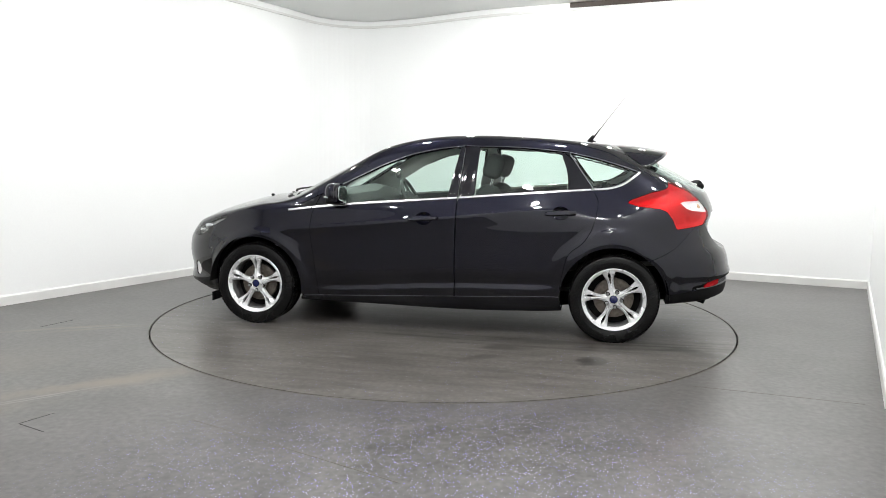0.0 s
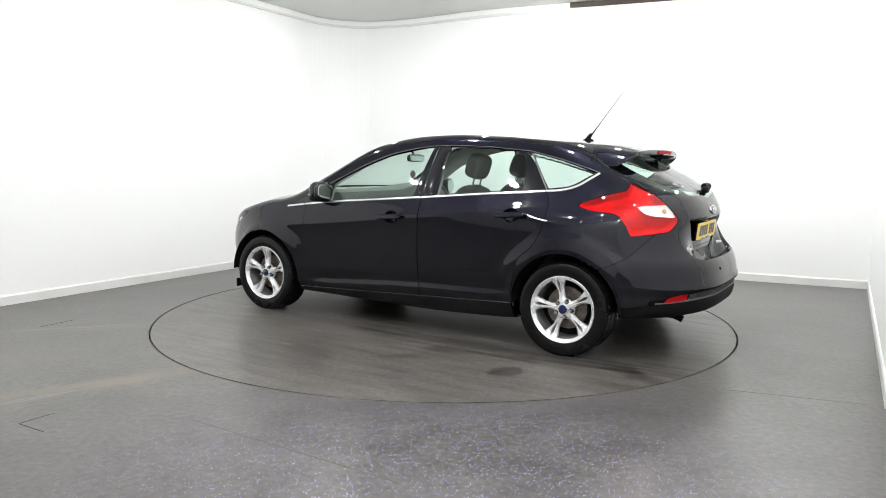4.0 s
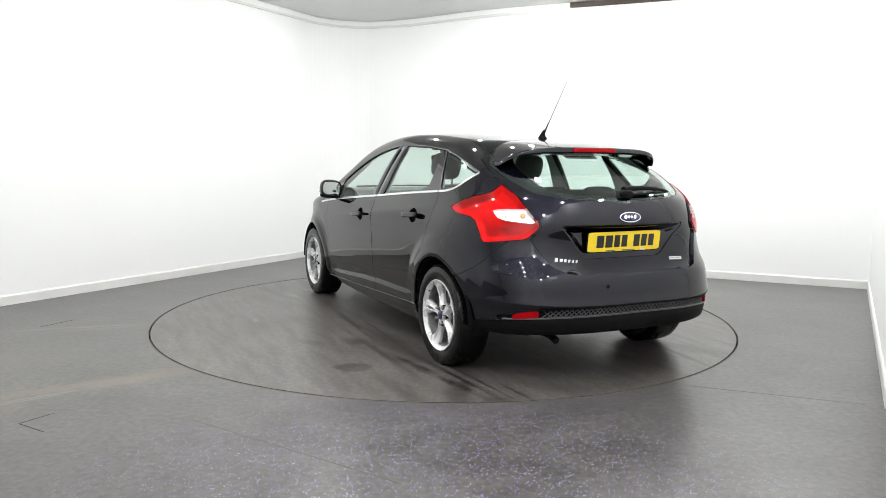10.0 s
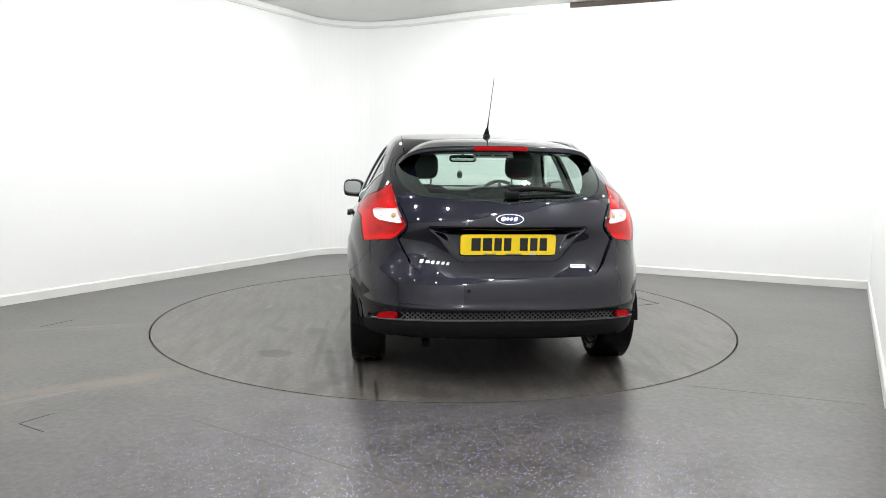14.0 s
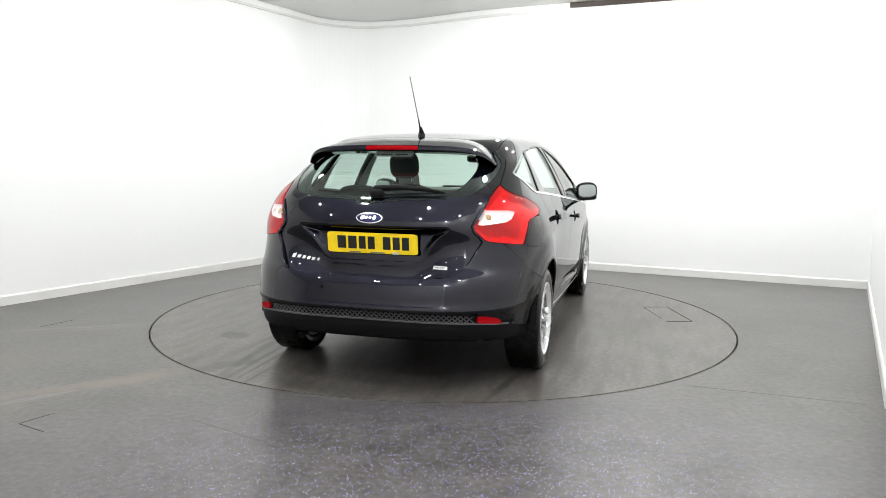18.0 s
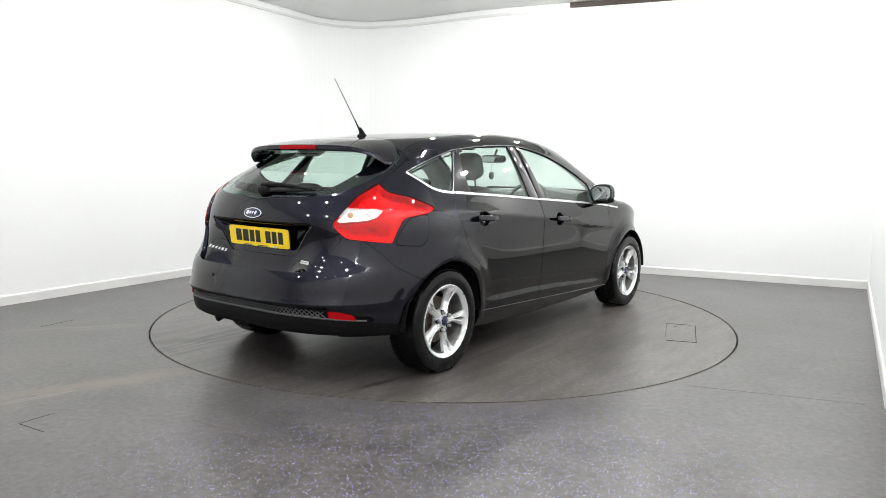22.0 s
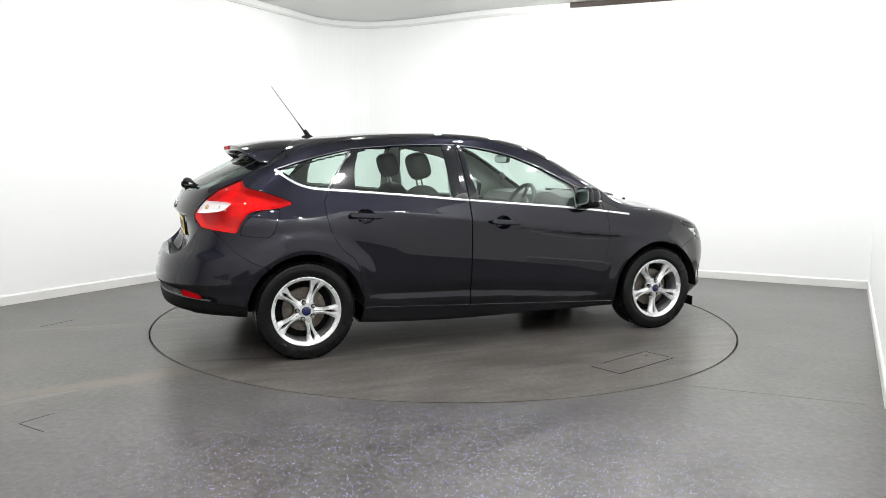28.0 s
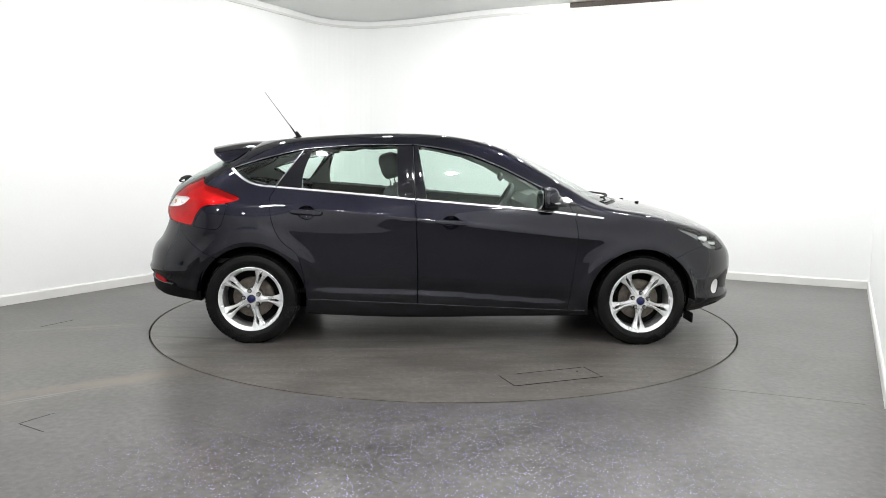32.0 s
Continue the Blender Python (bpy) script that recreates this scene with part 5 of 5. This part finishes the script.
    # bumper strip: diamond lattice, reflectors
    lat = bmesh.new()
    k = -0.62
    while k < 0.62:
        for d in (1, -1):
            pts = []
            for s in np.linspace(0, 1, 5):
                y = k + d * 0.055 * (s - 0.5)
                if abs(y) > 0.598:
                    break
                lo, hi = float(STRIP_LOW(abs(y))), float(STRIP_TOP(abs(y)))
                p, n = rear_at(y, lo + (hi - lo) * (0.10 + 0.80 * s))
                pts.append(p - n * 0.0075)
            if len(pts) == 5:
                tube(pts, 0.0034, 4, lat)
        k += 0.0275
    tagged(part("grille_lattice", lat, LATTICE, car, "black diamond-patterned plastic mesh"), kind="")
    edge = [(y, float(STRIP_TOP(abs(y))) - 0.004) for y in np.linspace(-0.73, 0.73, 60)]
    part("grille_edge", ribbon(edge, 0.007, 0.002, 1, place=rear_at, sunk=0.012), BLACK_PLASTIC, car, "", True)
    edge = [(y, float(STRIP_LOW(abs(y))) + 0.003) for y in np.linspace(-0.74, 0.74, 60)]
    part("grille_edge", ribbon(edge, 0.007, 0.003, 1, place=rear_at, sunk=0.012), LATTICE, car, "", True)
    f_refl = np.where(SX < -1.7, inside(SY, SZ, REFLECTOR), -1.0)
    panel("reflector", f_refl, LENS_RED, car, lift=0.003, flange=0.012, label="red bumper reflector")
    # exhaust tip under the bumper, on the left
    part("exhaust_tip", tube([(-1.65, 0.44, 0.275), (-1.92, 0.44, 0.272), (-1.98, 0.44, 0.252)], 0.022, 14), BLACK_PLASTIC, car, "dark exhaust pipe", True)


def front_fittings(car):
    for side in ("left", "right"):
        bowl = panel("headlamp", f_head - 0.001, LENS_CLEAR, car, side, sink=0.05, flange=0)
        if bowl:
            panel("headlamp_lens", f_head - 0.002, PLAIN_GLASS, bowl[0], side, lift=0.002, flange=0.01, label="clear headlamp lens")
            s = 1 if side == "left" else -1
            for x, y, r in ((1.80, 0.615, 0.040), (1.90, 0.52, 0.034)):
                part("headlamp_bowl", ball((0.09, 2 * r, 1.7 * r), (x, s * y, 0.715 - (x - 1.8) * 0.4), 2.4), CHROME, bowl[0], "", True)
        panel("fog_lamp", f_fog - 0.002, CLEAR_BOWL, car, side, sink=0.006, flange=0)
    # wipers parked at the foot of the windscreen
    for y0, y1 in ((0.50, -0.10), (-0.05, -0.58)):
        pts = []
        for s in np.linspace(0, 1, 7):
            y = y0 + (y1 - y0) * s
            x = 1.235 - 0.44 * y * y
            pts.append((x, y, float(top_line(x + 0.24 * y * y)) - 0.065 * y * y + 0.018))
        part("front_wiper", tube(pts, 0.010, 6, taper=0.7), BLACK_PLASTIC, car, "", True)
    for y in (0.22, -0.22):
        x = 1.45
        part("washer_jet", ball((0.03, 0.02, 0.016), (x, y, float(top_line(x)) - 0.065 * y * y + 0.004), 2.5), BLACK_PLASTIC, car)
    for s in (1, -1):
        part("air_deflector", box(0.012, 0.16, 0.07, (1.695, s * 0.74, 0.185), 0.004), BLACK_PLASTIC, car)


def seat(car, y):
    s = part("front_seat", ball((0.50, 0.50, 0.20), (-0.02, y, 0.50), 3.5), CLOTH, car, "dark grey cloth front seat", True, 60)
    lean = Matrix.Rotation(radians(-18), 3, "Y")
    part("backrest", ball((0.21, 0.50, 0.62), (-0.31, y, 0.765), 3.2, lean), CLOTH, s, "", True, 60)
    for d in (-0.055, 0.055):
        part("headrest_post", tube([(-0.385, y + d, 1.02), (-0.425, y + d, 1.17)], 0.007, 8), CHROME, s, "", True)
    part("headrest", ball((0.14, 0.215, 0.190), (-0.415, y, 1.205), 3.4, lean), CLOTH, s, "", True, 60)


def cabin(car):
    for y in (0.36, -0.36):
        seat(car, y)
    rs = part("rear_bench", ball((0.50, 1.22, 0.20), (-0.86, 0, 0.52), 4.0), CLOTH, car, "dark grey cloth rear bench", True, 60)
    lean = Matrix.Rotation(radians(-22), 3, "Y")
    part("backrest", ball((0.18, 1.24, 0.60), (-1.14, 0, 0.77), 4.5, lean), CLOTH, rs, "", True, 60)
    for y in (0.38, 0.0, -0.38):
        part("headrest", ball((0.10, 0.26, 0.085), (-1.27, y, 1.035), 3.0, lean), CLOTH, rs, "", True, 60)
    part("parcel_shelf", box(0.50, 1.10, 0.02, (-1.55, 0, 0.99), 0.006), TRIM_DARK, car)
    dash = bmesh.new()
    rows = []
    for y in np.linspace(-0.70, 0.70, 15):
        hood = 0.03 * math.exp(-((y + 0.36) / 0.16) ** 4)
        rows.append([dash.verts.new(v) for v in ((1.08, y, 0.96), (0.95, y, 0.995 + hood * 0.3), (0.75, y, 1.005 + hood), (0.64, y, 0.985 + hood), (0.60, y, 0.92), (0.63, y, 0.70), (0.66, y, 0.45), (0.95, y, 0.40))])
    for a, b in zip(rows, rows[1:]):
        for i in range(7):
            dash.faces.new((a[i], a[i + 1], b[i + 1], b[i]))
    dash.faces.new(rows[0]), dash.faces.new(rows[-1])
    part("dashboard", dash, TRIM_DARK, car, "", True)
    tilt = Matrix.Rotation(radians(-64), 3, "Y")
    ring = bmesh.new()
    loops = []
    for i in range(40):
        a = 2 * math.pi * i / 40
        c = Vector((0.183 * math.cos(a), 0.183 * math.sin(a), 0))
        d = c.normalized()
        loops.append([ring.verts.new(Vector((0.40, -0.36, 0.905)) + tilt @ (c + d * (0.016 * math.cos(b)) + Vector((0, 0, 0.016 * math.sin(b))))) for b in np.linspace(0, 2 * math.pi, 8, endpoint=False)])
    for i in range(40):
        a, b = loops[i], loops[(i + 1) % 40]
        for k in range(8):
            ring.faces.new((a[k], a[(k + 1) % 8], b[(k + 1) % 8], b[k]))
    sw = part("steering_wheel", ring, TRIM_DARK, car, "", True)
    part("wheel_boss", ball((0.16, 0.19, 0.05), (0.41, -0.36, 0.905), 2.6, tilt), TRIM_DARK, sw, "", True)
    for a in (0, 90, 270):
        v = tilt @ Vector((0.175 * math.cos(radians(a)), 0.175 * math.sin(radians(a)), 0))
        c = Vector((0.40, -0.36, 0.905))
        part("wheel_spoke", tube([c + v * 0.3, c + v], 0.014, 8), TRIM_DARK, sw, "", True)
    part("steering_column", tube([(0.42, -0.36, 0.865), (0.70, -0.36, 0.76)], 0.04, 12), TRIM_DARK, car, "", True)
    # inner mirror and the scented tag that hangs from it
    rm = part("inner_mirror", ball((0.035, 0.235, 0.065), INNER_MIRROR, 4.0), GLOSS_BLACK, car, "", True, 50)
    part("mirror_stem", tube([Vector(INNER_MIRROR) + Vector((0.01, 0, 0.02)), Vector(INNER_MIRROR) + Vector((0.05, 0, 0.075))], 0.010, 8), GLOSS_BLACK, rm, "", True)
    part("mirror_glass", ball((0.004, 0.215, 0.052), Vector(INNER_MIRROR) + Vector((-0.0175, 0, 0)), 5.0), MIRROR, rm, "", True)
    tag = Vector(SCENT_TAG)
    part("scent_tag", ball((0.046, 0.050, 0.068), tag, 2.0), BARREL, car, "oval grey scent tag on a cord", True)
    part("tag_cord", tube([tag + Vector((0, 0, 0.028)), Vector((tag.x, tag.y, INNER_MIRROR[2] - 0.02))], 0.0015, 5), GREY_INK, car)
    # linings: pale above the belt, dark below
    belt_in = SZ - belt_line(SX)
    holes = np.minimum.reduce([-f_wf, -f_wr, -f_wq]) + 0.002 - 0.026 * step(1.06, 1.28, SZ)
    green = np.where((SX > -1.75) & (SX < 1.0), np.minimum.reduce([holes, belt_in + 0.01, -f_screen - 0.01, -f_rglass - 0.004, -f_gate + 0.03]), -1.0)
    panel("cabin_lining", green, TRIM_PALE, car, sink=0.030, flange=0, joined=True, label="pale grey headlining and pillar trim")
    low = np.where((SX > -1.15) & (SX < 1.0) & (SY > 0.3), np.minimum.reduce([0.02 - belt_in, SZ - 0.25, holes, arch - 0.01]), -1.0)
    panel("door_lining", low, TRIM_DARK, car, sink=0.055, flange=0, label="dark inner door trim")
    gate_in = np.where(SX < -1.4, np.minimum(f_gate, -f_rglass) - 0.01, -1.0)
    panel("tailgate_lining", np.minimum(gate_in, SZ - 0.92), TRIM_DARK, car, sink=0.03, flange=0, joined=True)
    part("boot_floor", box(0.75, 1.05, 0.03, (-1.62, 0, 0.52)), TRIM_DARK, car)
    part("cabin_floor", box(2.6, 1.40, 0.03, (-0.1, 0, 0.34)), DULL_BLACK, car)
    part("bulkhead", box(0.03, 1.40, 0.60, (1.02, 0, 0.62)), DULL_BLACK, car)
    part("engine_block", box(0.62, 1.0, 0.42, (1.42, 0, 0.48)), DULL_BLACK, car)


trims(CAR)
handles(CAR)
mirrors(CAR)
for wx, ws, spin in ((AXLE, 1, 0), (-AXLE, 1, 12), (AXLE, -1, -34), (-AXLE, -1, 22)):
    wheel(CAR, (wx, ws * 0.760, 0.306), ws, spin)
    arch_liner(CAR, wx, ws)
tail_lamps(CAR)
spoiler(CAR)
aerial(CAR)
tail_fittings(CAR)
front_fittings(CAR)
cabin(CAR)


# ---- things that move ----
TURN = curve((0, 168.97), (3, 153.27), (6, 137.52), (9, 121.71), (13, 100.60), (16.5, 82.11), (19, 68.95), (23, 47.96), (28, 22.03), (32, 1.71))
CAR_AT = (-0.0044, -0.1608)
disc = bmesh.new()
bmesh.ops.create_cone(disc, cap_ends=True, segments=160, radius1=DISC_R - 0.006, radius2=DISC_R - 0.006, depth=0.03, matrix=Matrix.Translation((0, 0, -0.015)))
TABLE = tagged(part("turntable", disc, PLATE), "round turning floor plate in dark worn vinyl with scuff marks", "turntable")

# a flush access hatch in the plate
HATCH = pose(0.58, -1.76, 0, 0, 0, 19)
hx, hy = 0.285, 0.105
grooves = bmesh.new()
for gx, gy, sx, sy in ((0.05, hy, 2 * hx - 0.14, 0.0018), (0, -hy, 2 * hx, 0.0045), (hx, 0.015, 0.0018, 2 * hy - 0.03), (-hx, 0, 0.0030, 2 * hy)):
    box(sx, sy, 0.003, (gx, gy, 0.0005), bm=grooves)
hatch = part("hatch_joint", grooves, DULL_BLACK, TABLE, "dark joint round a flush hatch")
hatch.matrix_basis = HATCH
hole = bmesh.new()
bmesh.ops.create_circle(hole, cap_ends=True, segments=20, radius=0.009, matrix=Matrix.Translation((0.2, 0.04, 0.0008)))
hole_ob = part("hatch_key_hole", hole, DULL_BLACK, TABLE)
hole_ob.matrix_basis = HATCH


def motions():
    rows = [t * 0.5 for t in range(65)]
    walk(TABLE, [(t, pose(0, 0, 0, 0, 0, float(TURN(t)))) for t in rows])
    walk(CAR, [(t, pose(0, 0, 0, 0, 0, float(TURN(t))) @ Matrix.Translation((*CAR_AT, 0))) for t in rows])


motions()
